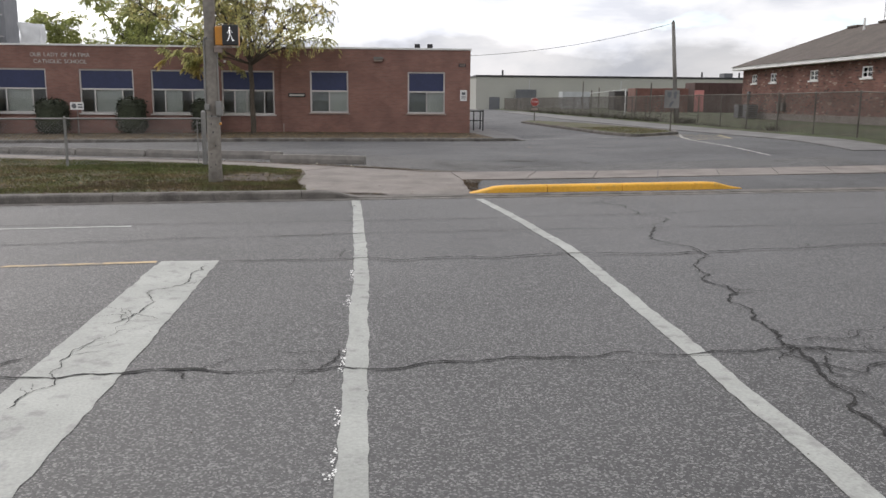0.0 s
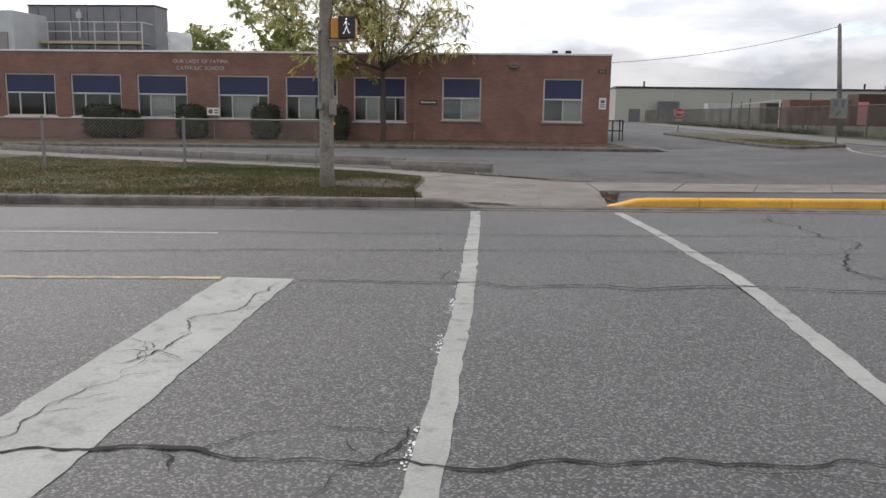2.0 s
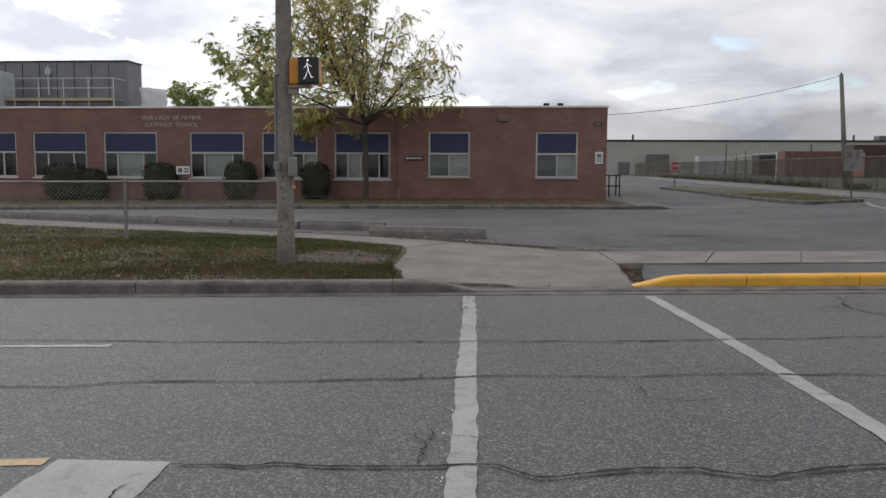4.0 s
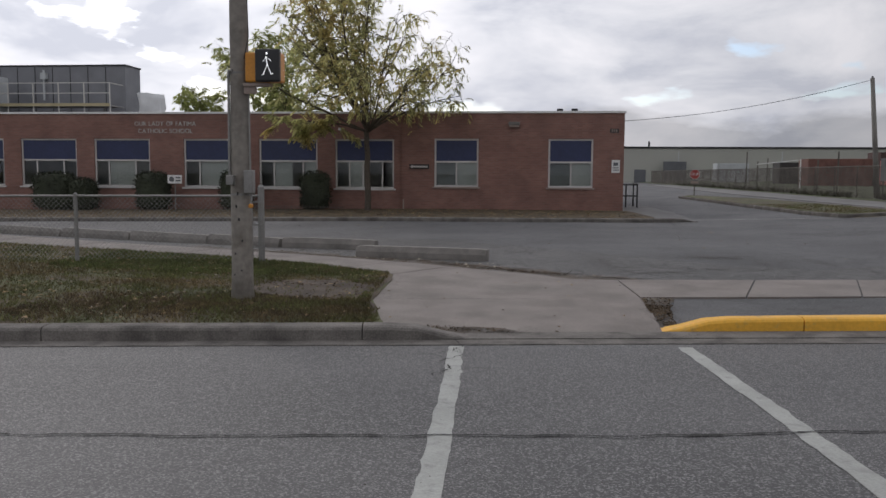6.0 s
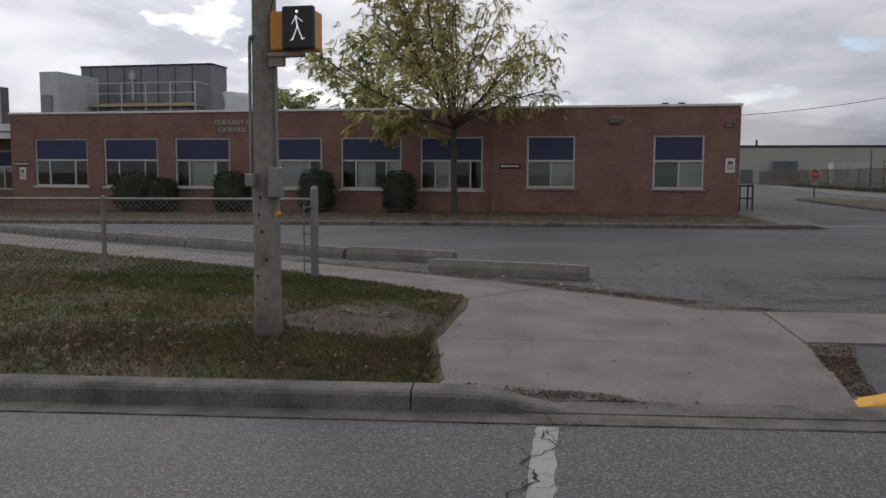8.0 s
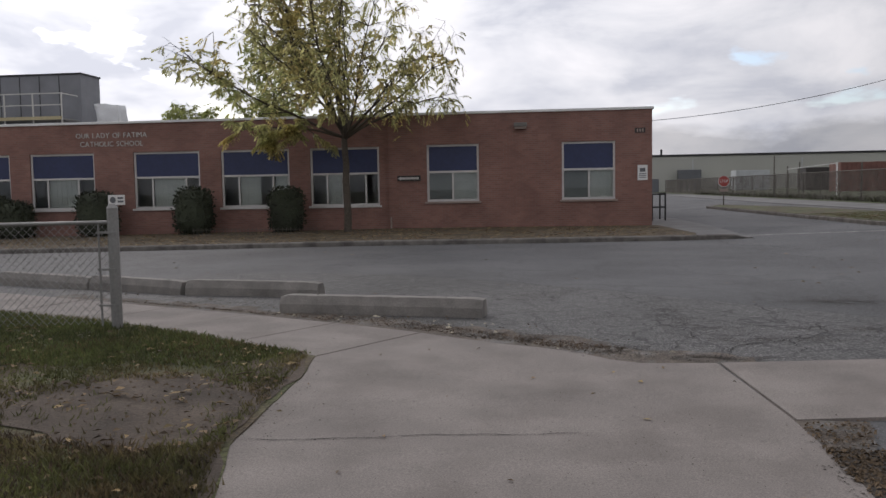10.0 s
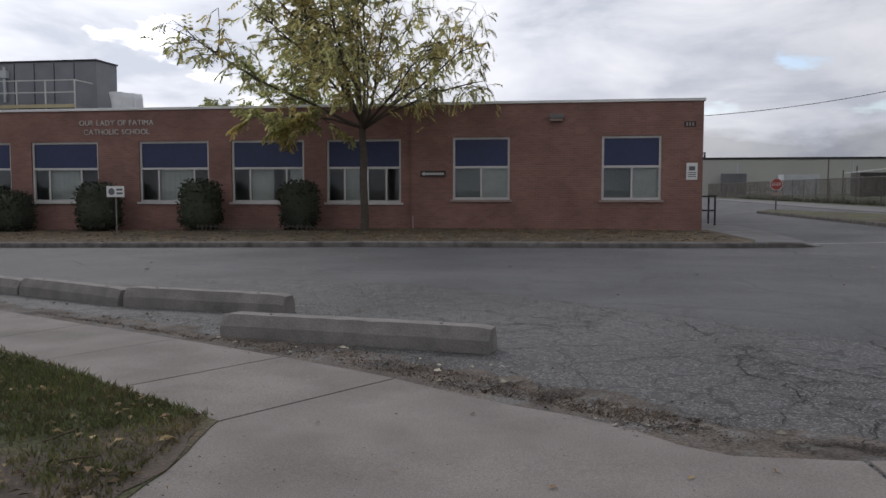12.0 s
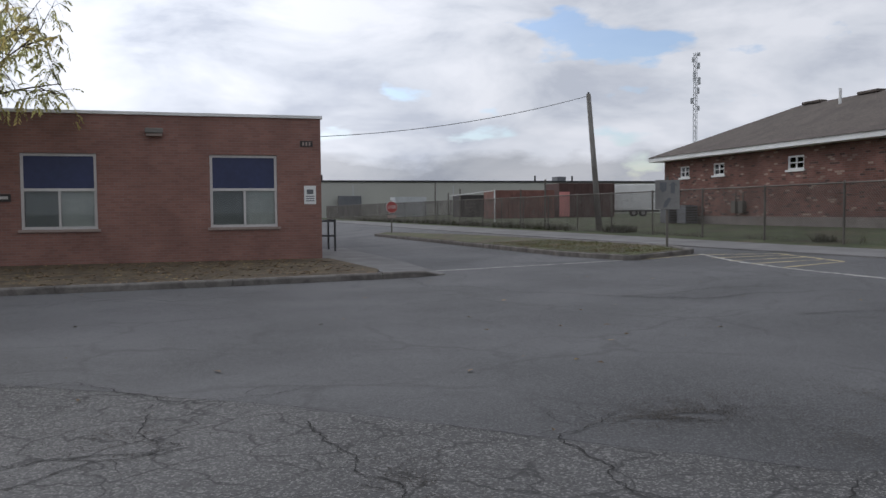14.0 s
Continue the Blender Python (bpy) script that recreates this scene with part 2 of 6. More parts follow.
def brick(name, c1, c2, mortar, bias=0.0, dirt=0.2, w=0.21, h=0.067, odd=()):
    """Running bond by the wall's own x (or y) and height, with recessed joints."""
    mt = bpy.data.materials.new(name)
    mt.use_nodes = True
    nt = mt.node_tree
    lk = nt.links.new
    p = nt.nodes["Principled BSDF"]
    p.inputs["Roughness"].default_value = 0.9
    p.inputs["Specular IOR Level"].default_value = 0.2
    geo, sep, com = nd(nt, "ShaderNodeNewGeometry"), nd(nt, "ShaderNodeSeparateXYZ"), nd(nt, "ShaderNodeCombineXYZ")
    ad = nd(nt, "ShaderNodeMath", operation="ADD")
    lk(geo.outputs["Position"], sep.inputs[0])
    lk(sep.outputs[0], ad.inputs[0]), lk(sep.outputs[1], ad.inputs[1])
    lk(ad.outputs[0], com.inputs[0]), lk(sep.outputs[2], com.inputs[1])
    bt = nd(nt, "ShaderNodeTexBrick")
    bt.inputs["Color1"].default_value, bt.inputs["Color2"].default_value, bt.inputs["Mortar"].default_value = (*c1, 1), (*c2, 1), (*mortar, 1)
    bt.inputs["Scale"].default_value = 1.0
    bt.inputs["Mortar Size"].default_value, bt.inputs["Mortar Smooth"].default_value = 0.006, 0.2
    bt.inputs["Bias"].default_value = bias
    bt.inputs["Brick Width"].default_value, bt.inputs["Row Height"].default_value = w, h
    lk(com.outputs[0], bt.inputs["Vector"])
    nz = nd(nt, "ShaderNodeTexNoise")
    nz.inputs["Scale"].default_value, nz.inputs["Detail"].default_value = 0.9, 7
    lk(geo.outputs["Position"], nz.inputs["Vector"])
    mr = nd(nt, "ShaderNodeMapRange")
    mr.inputs["From Min"].default_value, mr.inputs["From Max"].default_value = 0.3, 0.7
    mr.inputs["To Min"].default_value, mr.inputs["To Max"].default_value = 1 - dirt, 1 + dirt
    lk(nz.outputs["Fac"], mr.inputs["Value"])
    mx = nd(nt, "ShaderNodeMix", data_type="RGBA", blend_type="MULTIPLY")
    mx.inputs[0].default_value = 1
    base = bt.outputs["Color"]
    if odd:                              # single pale and burnt bricks among the rest
        b2 = nd(nt, "ShaderNodeTexBrick")
        b2.inputs["Color1"].default_value, b2.inputs["Color2"].default_value, b2.inputs["Mortar"].default_value = (0, 0, 0, 1), (1, 1, 1, 1), (0.5, 0.5, 0.5, 1)
        b2.inputs["Scale"].default_value = 1.0
        b2.inputs["Mortar Size"].default_value = 0.006
        b2.inputs["Brick Width"].default_value, b2.inputs["Row Height"].default_value = w, h
        lk(com.outputs[0], b2.inputs["Vector"])
        for colour, lo, hi in odd:
            pick = nd(nt, "ShaderNodeMapRange")
            pick.inputs["From Min"].default_value, pick.inputs["From Max"].default_value = lo, hi
            lk(b2.outputs["Color"], pick.inputs["Value"])
            mo = nd(nt, "ShaderNodeMix", data_type="RGBA")
            mo.inputs[7].default_value = (*colour, 1)
            lk(pick.outputs[0], mo.inputs[0]), lk(base, mo.inputs[6])
            base = mo.outputs[2]
    lk(base, mx.inputs[6]), lk(mr.outputs[0], mx.inputs[7])
    lk(mx.outputs[2], p.inputs["Base Color"])
    bp = nd(nt, "ShaderNodeBump", invert=True)
    bp.inputs["Strength"].default_value, bp.inputs["Distance"].default_value = 0.6, 0.008
    lk(bt.outputs["Fac"], bp.inputs["Height"])
    lk(bp.outputs[0], p.inputs["Normal"])
    return mt


def glass(name, tint=(0.86, 0.89, 0.89)):
    mt = bpy.data.materials.new(name)
    mt.use_nodes = True
    nt = mt.node_tree
    nt.nodes.remove(nt.nodes["Principled BSDF"])
    lk = nt.links.new
    tr, gl, fr, mx = nd(nt, "ShaderNodeBsdfTransparent"), nd(nt, "ShaderNodeBsdfGlossy"), nd(nt, "ShaderNodeFresnel"), nd(nt, "ShaderNodeMixShader")
    tr.inputs[0].default_value = (*tint, 1)
    gl.inputs["Roughness"].default_value = 0.02
    fr.inputs[0].default_value = 1.52
    lk(fr.outputs[0], mx.inputs[0]), lk(tr.outputs[0], mx.inputs[1]), lk(gl.outputs[0], mx.inputs[2])
    lk(mx.outputs[0], nt.nodes["Material Output"].inputs[0])
    return mt


M_ROAD = asphalt("road_asphalt", (0.067, 0.0655, 0.0655), (0.262, 0.257, 0.252), rough=0.66, scuff=0.26, stone=105)
M_LOT = asphalt("lot_asphalt", (0.072, 0.071, 0.073), (0.13, 0.13, 0.13), crackle=0.35, cell=0.5, scuff=0.44, stone=90)
M_OLD = asphalt("old_asphalt", (0.062, 0.06, 0.059), (0.23, 0.222, 0.212), crackle=0.95, cell=1.9, scuff=0.4, stone=85, spread=(0.25, 0.42))
M_CRACK = material("crack_bitumen", (0.022, 0.021, 0.02), 0.95, bump=0.4)
M_TAR = material("dark_stain", (0.07, 0.066, 0.06), 0.9, vary=0.4, grain=30, grain_vary=0.3)
M_PAINT = material("road_paint_white", (0.345, 0.353, 0.33), 0.7, vary=0.14, grain=60, grain_vary=0.12, big=2.0, second=((0.25, 0.25, 0.238), 0.37, 9.0), bump=0.3, bump_scale=80)
M_YPAINT = material("road_paint_yellow", (0.44, 0.32, 0.18), 0.7, vary=0.2, grain_vary=0.2, second=((0.2, 0.17, 0.14), 0.5, 6.0))
M_YKERB = material("kerb_paint_yellow", (0.76, 0.4, 0.04), 0.6, vary=0.12, grain=25, grain_vary=0.08, second=((0.5, 0.33, 0.1), 0.34, 7.0), bump=0.25, bump_scale=40)
M_CONC = material("concrete_walk", (0.215, 0.19, 0.173), 0.9, vary=0.16, grain=110, grain_vary=0.24, big=1.4, second=((0.178, 0.156, 0.141), 0.44, 1.6), bump=0.25, bump_scale=120)
M_KERB = material("concrete_kerb", (0.158, 0.145, 0.131), 0.92, vary=0.26, grain=60, grain_vary=0.25, big=2.5, second=((0.105, 0.095, 0.086), 0.46, 4.0), bump=0.5, bump_scale=60)
M_GRASS = material("turf", (0.075, 0.078, 0.033), 0.95, vary=0.35, grain=35, grain_vary=0.5, big=1.4, second=((0.088, 0.066, 0.04), 0.47, 1.1), bump=0.8, bump_scale=45)
M_DIRT = material("bare_dirt", (0.088, 0.068, 0.052), 0.97, vary=0.35, grain=45, grain_vary=0.25, big=2.2, bump=0.8, bump_scale=40)
M_MULCH = material("leaf_bed", (0.078, 0.056, 0.031), 0.97, vary=0.35, grain=30, grain_vary=0.5, big=1.5, second=((0.098, 0.074, 0.042), 0.45, 3.0), bump=0.9, bump_scale=30)
M_BLADE = material("grass_blade", (0.096, 0.1, 0.04), 0.85, vary=0.35, grain=9, grain_vary=0.3, big=1.1, rand=0.4, second=((0.12, 0.092, 0.05), 0.48, 1.3))
M_LITTER = material("fallen_leaf", (0.18, 0.12, 0.065), 0.85, vary=0.3, rand=0.6, second=((0.24, 0.18, 0.085), 0.45, 3.0))
M_BRICK = brick("school_brick", (0.275, 0.148, 0.122), (0.225, 0.121, 0.1), (0.24, 0.178, 0.154), dirt=0.16)
M_BRICK2 = brick("house_brick", (0.2, 0.1, 0.08), (0.135, 0.07, 0.058), (0.17, 0.135, 0.118), bias=-0.1, dirt=0.3, w=0.24, h=0.075, odd=(((0.30, 0.22, 0.18), 0.93, 0.96), ((0.08, 0.05, 0.045), 0.12, 0.08)))
M_CAP = material("white_flashing", (0.72, 0.72, 0.70), 0.5, vary=0.08)
M_FRAME = material("aluminium_frame", (0.55, 0.53, 0.51), 0.45, metal=0.2, vary=0.06)
M_BLUE = material("blue_panel", (0.024, 0.033, 0.092), 0.45, vary=0.1, grain=8)
M_SILL = material("stone_sill", (0.30, 0.24, 0.21), 0.85, vary=0.12)
M_GLASS = glass("window_glass")
M_BLIND = material("cream_blind", (0.74, 0.72, 0.67), 0.85, vary=0.08, grain=6)
M_ROOM = material("room_plaster", (0.62, 0.6, 0.58), 0.9)
M_ROOF = material("flat_roof_gravel", (0.3, 0.29, 0.28), 0.95)
M_TOE = material("faded_toe_board", (0.42, 0.36, 0.22), 0.75, vary=0.15)
M_GALV = material("galvanised_steel", (0.25, 0.245, 0.235), 0.6, metal=0.45, vary=0.2)
M_GALV_D = material("weathered_fence_steel", (0.135, 0.122, 0.107), 0.8, metal=0.2, vary=0.25)
M_POLE = material("weathered_grey_pole", (0.235, 0.215, 0.19), 0.92, vary=0.2, grain=14, grain_vary=0.15, big=2.0, second=((0.17, 0.15, 0.13), 0.4, 5.0), bump=0.5, bump_scale=30)
M_WOOD = material("old_utility_wood", (0.20, 0.19, 0.175), 0.93, vary=0.2, grain=20)
M_BARK = material("bark", (0.085, 0.07, 0.055), 0.95, vary=0.25, grain=20, grain_vary=0.3, bump=0.8)
M_BLACK = material("black_metal", (0.02, 0.02, 0.022), 0.5, vary=0.1)
M_SIGYEL = material("signal_yellow", (0.62, 0.26, 0.03), 0.45, vary=0.08)
M_WHITE = material("sign_white", (0.72, 0.72, 0.70), 0.55, vary=0.06)
M_RED = material("stop_red", (0.34, 0.06, 0.05), 0.5, vary=0.08)
M_DARKBOARD = material("dark_sign_board", (0.035, 0.03, 0.028), 0.6)
M_SHINGLE = material("roof_shingle", (0.10, 0.082, 0.07), 0.95, vary=0.18, grain=12, grain_vary=0.25, bump=0.5)
M_CLAD = material("grey_cladding", (0.13, 0.135, 0.145), 0.6, vary=0.12)
M_CLADL = material("light_cladding", (0.45, 0.47, 0.48), 0.55, vary=0.1)
M_FACT = material("factory_cladding", (0.40, 0.40, 0.36), 0.75, vary=0.06, big=0.15)
M_RUST = material("rusty_container", (0.165, 0.078, 0.062), 0.75, vary=0.3)
M_MAROON = material("dark_maroon_steel", (0.075, 0.04, 0.035), 0.75, vary=0.2)
M_PINK = material("faded_red_door", (0.55, 0.22, 0.2), 0.7, vary=0.1)
M_WRAP = material("white_tarpaulin", (0.66, 0.67, 0.68), 0.5, vary=0.12, bump=0.6, bump_scale=4)
M_BUSH = material("yew_leaf", (0.034, 0.04, 0.024), 0.9, vary=0.3, rand=0.5)
M_LEAF = material("locust_leaf", (0.29, 0.285, 0.15), 0.75, vary=0.3, grain=3, big=0.5, rand=0.5, second=((0.37, 0.3, 0.14), 0.44, 0.55))
M_LEAF2 = material("far_tree_leaf", (0.27, 0.29, 0.13), 0.8, vary=0.3, big=0.5, rand=0.45)


def leafy(mt, color, share=0.5):
    """Lets light through the leaves."""
    nt = mt.node_tree
    lk = nt.links.new
    p = nt.nodes["Principled BSDF"]
    tr, mx = nd(nt, "ShaderNodeBsdfTranslucent"), nd(nt, "ShaderNodeMixShader")
    mx.inputs[0].default_value = share
    g = nd(nt, "ShaderNodeMix", data_type="RGBA", blend_type="MULTIPLY")
    g.inputs[0].default_value = 1
    g.inputs[7].default_value = (*color, 1)
    lk(p.inputs["Base Color"].links[0].from_socket, g.inputs[6])
    lk(g.outputs[2], tr.inputs[0])
    lk(p.outputs[0], mx.inputs[1]), lk(tr.outputs[0], mx.inputs[2])
    lk(mx.outputs[0], nt.nodes["Material Output"].inputs[0])


leafy(M_LEAF, (1.8, 1.8, 1.5), 0.68)
leafy(M_LEAF2, (1.6, 1.6, 1.3), 0.6)
leafy(M_BLADE, (1.3, 1.3, 1.1), 0.35)
M_SOIL = material("damp_soil", (0.105, 0.086, 0.07), 0.97, vary=0.45, grain=50, grain_vary=0.45, big=3.0, second=((0.125, 0.118, 0.11), 0.44, 5.0), bump=0.9, bump_scale=45)
M_STOP = material("precast_concrete", (0.205, 0.19, 0.173), 0.9, vary=0.18, grain=70, grain_vary=0.15, big=3.0, second=((0.17, 0.158, 0.145), 0.42, 5.0), bump=0.5, bump_scale=60)
M_THATCH = material("dry_thatch", (0.1, 0.068, 0.042), 0.9, vary=0.35, rand=0.5)
M_PALELEAF = material("bleached_leaf", (0.38, 0.34, 0.26), 0.85, vary=0.2, rand=0.3)
M_DRY = material("dry_weed", (0.085, 0.06, 0.036), 0.9, vary=0.3, rand=0.5)
M_CRUMB = material("dead_leaf_crumbs", (0.10, 0.07, 0.042), 0.95, vary=0.3, rand=0.5)
M_LETTER = material("dull_pale_metal", (0.5, 0.49, 0.46), 0.6)
M_GREY_SHEET = material("grey_window_sheet", (0.3, 0.3, 0.3), 0.8)
M_ARROW = material("pale_arrow", (0.5, 0.48, 0.45), 0.7)
M_PATH = material("worn_pale_path", (0.155, 0.15, 0.147), 0.9, vary=0.25)
M_TURF = material("rough_turf", (0.055, 0.068, 0.026), 0.95, vary=0.35, grain=12, grain_vary=0.4, big=0.8, second=((0.075, 0.065, 0.035), 0.42, 0.7), bump=0.8, bump_scale=20)
M_PENT = material("grey_plant_cladding", (0.2, 0.205, 0.222), 0.6, vary=0.12)
M_WORN = material("faint_white_paint", (0.40, 0.39, 0.36), 0.8, vary=0.2, second=((0.14, 0.14, 0.14), 0.45, 5.0))
M_WORNY = material("faint_yellow_paint", (0.42, 0.35, 0.20), 0.8, vary=0.2, second=((0.15, 0.14, 0.12), 0.42, 4.0))
M_RUBBER = material("tyre_rubber", (0.02, 0.02, 0.02), 0.85)
M_LED = bpy.data.materials.new("signal_led")
M_LED.use_nodes = True
M_LED.node_tree.nodes["Principled BSDF"].inputs["Emission Color"].default_value = (0.95, 0.97, 1.0, 1)
M_LED.node_tree.nodes["Principled BSDF"].inputs["Emission Strength"].default_value = 1.0


# ---- mesh helpers ----
def bm_object(name, bm, mat, parent=None, label="", kind="", smooth=False):
    me = bpy.data.meshes.new(name)
    bm.normal_update()
    bm.to_mesh(me)
    bm.free()
    for m in (mat if isinstance(mat, (list, tuple)) else (mat,)):
        me.materials.append(m)
    if smooth:
        for f in me.polygons:
            f.use_smooth = True
    ob = new(name, me)
    if parent is not None:
        ob.parent = parent
    return tagged(ob, label=label, kind=kind)


def part(name, bm, mat, parent, label="", kind="", smooth=False):
    return bm_object(name, bm, mat, parent, label, kind, smooth)


def thing(name, at, label, category, group="", kind="", rz=0.0):
    ob = new(name)
    ob.empty_display_size = 0.2
    ob.matrix_basis = pose(*at, 0, 0, rz)
    return tagged(ob, label, category, group, kind)


def box(bm, x0, x1, y0, y1, z0, z1, bevel=0.0):
    r = bmesh.ops.create_cube(bm, size=1)
    vs = r["verts"]
    for v in vs:
        v.co = Vector((x0 + (v.co.x + 0.5) * (x1 - x0), y0 + (v.co.y + 0.5) * (y1 - y0), z0 + (v.co.z + 0.5) * (z1 - z0)))
    if bevel:
        es = list({e for v in vs for e in v.link_edges})
        bmesh.ops.bevel(bm, geom=es, offset=bevel, segments=2, affect="EDGES", profile=0.5)
    return vs


def boxed(*dims, bevel=0.0):
    bm = bmesh.new()
    box(bm, *dims, bevel=bevel)
    return bm


def tube(bm, a, b, r0, r1=None, n=10, caps=True):
    a, b = Vector(a), Vector(b)
    r1 = r0 if r1 is None else r1
    q = (b - a).to_track_quat("Z", "Y")
    rings = []
    for c, r in ((a, r0), (b, r1)):
        rings.append([bm.verts.new(c + q @ Vector((r * math.cos(2 * math.pi * i / n), r * math.sin(2 * math.pi * i / n), 0))) for i in range(n)])
    for i in range(n):
        bm.faces.new((rings[0][i], rings[0][(i + 1) % n], rings[1][(i + 1) % n], rings[1][i]))
    if caps:
        bm.faces.new(rings[0][::-1]), bm.faces.new(rings[1])


def tubed(a, b, r0, r1=None, n=10):
    bm = bmesh.new()
    tube(bm, a, b, r0, r1, n)
    return bm


def pipe(points, r, n=8):
    bm = bmesh.new()
    for a, b in zip(points, points[1:]):
        tube(bm, a, b, r, r, n)
    return bm


def smooth_step(v):
    v = min(1.0, max(0.0, v))
    return v * v * (3 - 2 * v)


# ---- the lie of the land ----
S_ROWS = [-60, 1, 8.4, 14.5, 14.9, 15.05, 17, 18.6, 21, 33, 60, 200]
Z_ROWS = [-.1, .03, .09, -.04, -.025, -.005, .07, .09, .09, .05, .06, .1]


def gz(x, y):
    s = y - 0.155 * x
    z = float(np.interp(s, S_ROWS, Z_ROWS))
    k = smooth_step((s - 16) / 10)
    z += k * (0.38 * smooth_step((x - 5) / 12) + 0.30 * smooth_step((x - 17) / 5))
    if s > 14.86:                        # the verge stands level with the kerb's top
        z += 0.085 * smooth_step((-0.6 - x) / 0.8) * smooth_step((16.5 - s) / 1.4)
    return z - k * 0.012 * min(45, max(0, -3 - x))


def ground_sheet(name, outline, dz, mat, step=1.0, skirt=0.0, wobble=0.0, parent=None, label="", kind="structure", category="", xs=None, ys=None):
    """A piece of ground with this outline that follows the lie of the land, dz above it; skirt: how deep its edge goes."""
    bm = bmesh.new()
    pts = []
    if wobble:
        for (ax, ay), (bx, by) in zip(outline, outline[1:] + outline[:1]):
            n = max(1, int(math.hypot(bx - ax, by - ay) / 0.12))
            for i in range(n):
                x, y = ax + (bx - ax) * i / n, ay + (by - ay) * i / n
                w = noise.noise_vector(Vector((x * 1.3, y * 1.3, 3.1))) * wobble + noise.noise_vector(Vector((x * 5, y * 5, 1.7))) * wobble * 0.5
                pts.append((x + w.x, y + w.y))
    else:
        pts = outline
    bm.faces.new([bm.verts.new((x, y, 0)) for x, y in pts])
    x0, x1 = min(p[0] for p in pts), max(p[0] for p in pts)
    y0, y1 = min(p[1] for p in pts), max(p[1] for p in pts)
    xs = xs or [x0 + step * i for i in range(1, int((x1 - x0) / step) + 1)]
    ys = ys or [y0 + step * i for i in range(1, int((y1 - y0) / step) + 1)]
    for axis, cuts in ((0, xs), (1, ys)):
        for c in cuts:
            co, no = Vector((0, 0, 0)), Vector((0, 0, 0))
            co[axis], no[axis] = c, 1
            bmesh.ops.bisect_plane(bm, geom=bm.verts[:] + bm.edges[:] + bm.faces[:], plane_co=co, plane_no=no, dist=1e-5)
    for v in bm.verts:
        v.co.z = gz(v.co.x, v.co.y) + dz
    if skirt:
        edges = [e for e in bm.edges if e.is_boundary]
        r = bmesh.ops.extrude_edge_only(bm, edges=edges)
        for v in r["geom"]:
            if isinstance(v, bmesh.types.BMVert):
                v.co.z -= skirt
    bmesh.ops.recalc_face_normals(bm, faces=bm.faces[:])
    up = sum(f.normal.z * f.calc_area() for f in bm.faces)
    if up < 0:
        bmesh.ops.reverse_faces(bm, faces=bm.faces[:])
    ob = bm_object(name, bm, mat, parent, label, kind)
    if category:
        ob["category"] = category
    return ob


def line(x, c, slope=0.155):
    return c + slope * x


CUTS = [-900, -500, -300, -180, -100, -60, -40, -30, -24, -18, -12, -8, -5, -3, -1, 1, 3, 5, 7, 9, 11, 13, 15, 17, 19, 21, 23, 26, 30, 36, 44, 60, 90, 140, 250, 500, 900]
CUTS_Y = [-900, -400, -150, -60, -20, -5, 1, 4, 7, 9, 11, 13, 14.5, 15, 16, 17, 18, 19, 20, 21, 22, 23, 24, 26, 28, 31, 34, 38, 44, 52, 60, 75, 100, 140, 250, 500, 900]
ground_sheet("ground", [(-1500, -1500), (1500, -1500), (1500, 1500), (-1500, 1500)], -0.17, M_GRASS, xs=CUTS, ys=CUTS_Y, label="dull green and brown autumn turf", category="ground")
X0, X1 = -70.0, 70.0
road = ground_sheet("road", [(X0, line(X0, 2.6)), (X1, line(X1, 2.6)), (X1, line(X1, 14.48)), (X0, line(X0, 14.48))], 0.0, M_ROAD, step=1.5, skirt=0.05, label="worn grey asphalt road with cracks", category="road")
ground_sheet("pavement_near", [(X0, line(X0, -6)), (X1, line(X1, -6)), (X1, line(X1, 2.6)), (X0, line(X0, 2.6))], 0.004, M_CONC, step=3, skirt=0.05, label="plain concrete pavement beside the road", category="pavement")
ground_sheet("gutter", [(X0, line(X0, 14.48)), (X1, line(X1, 14.48)), (X1, line(X1, 14.7)), (X0, line(X0, 14.7))], 0.004, M_KERB, step=1.2, skirt=0.04, label="grey concrete gutter strip beside the kerb", category="gutter")
SW_NEAR = [(-0.93, 18.66), (-1.86, 19.28), (-2.87, 19.94), (-3.95, 20.55), (-8.5, 22.6), (-13.65, 25.4), (-20.7, 29.5), (-45, 43)]
SW_FAR = [(-45, 45), (-20.5, 31.2), (-13.2, 26.85), (-8.1, 24.0), (-3.5, 21.55), (-2.3, 20.95), (-1.17, 20.37), (-0.2, 19.82)]
ground_sheet("parking_lot", [(-60, 34), (-45, 44.5), (-20.5, 30.4), (-10.5, 24.6), (-3.97, 21.0), (-0.3, 19.0), (0.3, 18.6), (1.2, 18.2), (2.27, 18.1), (2.4, 15.1), (X1, line(X1, 14.9)), (70, 34), (16.9, 28), (16.6, 70), (16.4, 200), (5, 200), (5, 41), (4.6, 38), (-60, 38)], 0.0, M_LOT, step=1.6, skirt=0.04, label="patched dark asphalt car park", category="car park")
ground_sheet("old_paving", [(0.42, 19.05), (-0.22, 19.6), (-4.0, 21.8), (-6.3, 23.3), (-6, 24.9), (-4.5, 25.7), (-2.5, 25.6), (-1.45, 25.25), (-0.13, 24.5), (0.7, 23.95), (1.9, 23.05), (2.65, 22.35), (3.45, 21.55), (4.4, 20.7), (5.6, 20.3), (7.6, 21.6), (13, 22.6), (13, 20.6), (4.2, 18.7), (2.25, 18.4), (1.26, 18.52)], 0.004, M_OLD, step=1.0, wobble=0.05, label="old pale asphalt with a net of cracks", category="paving")

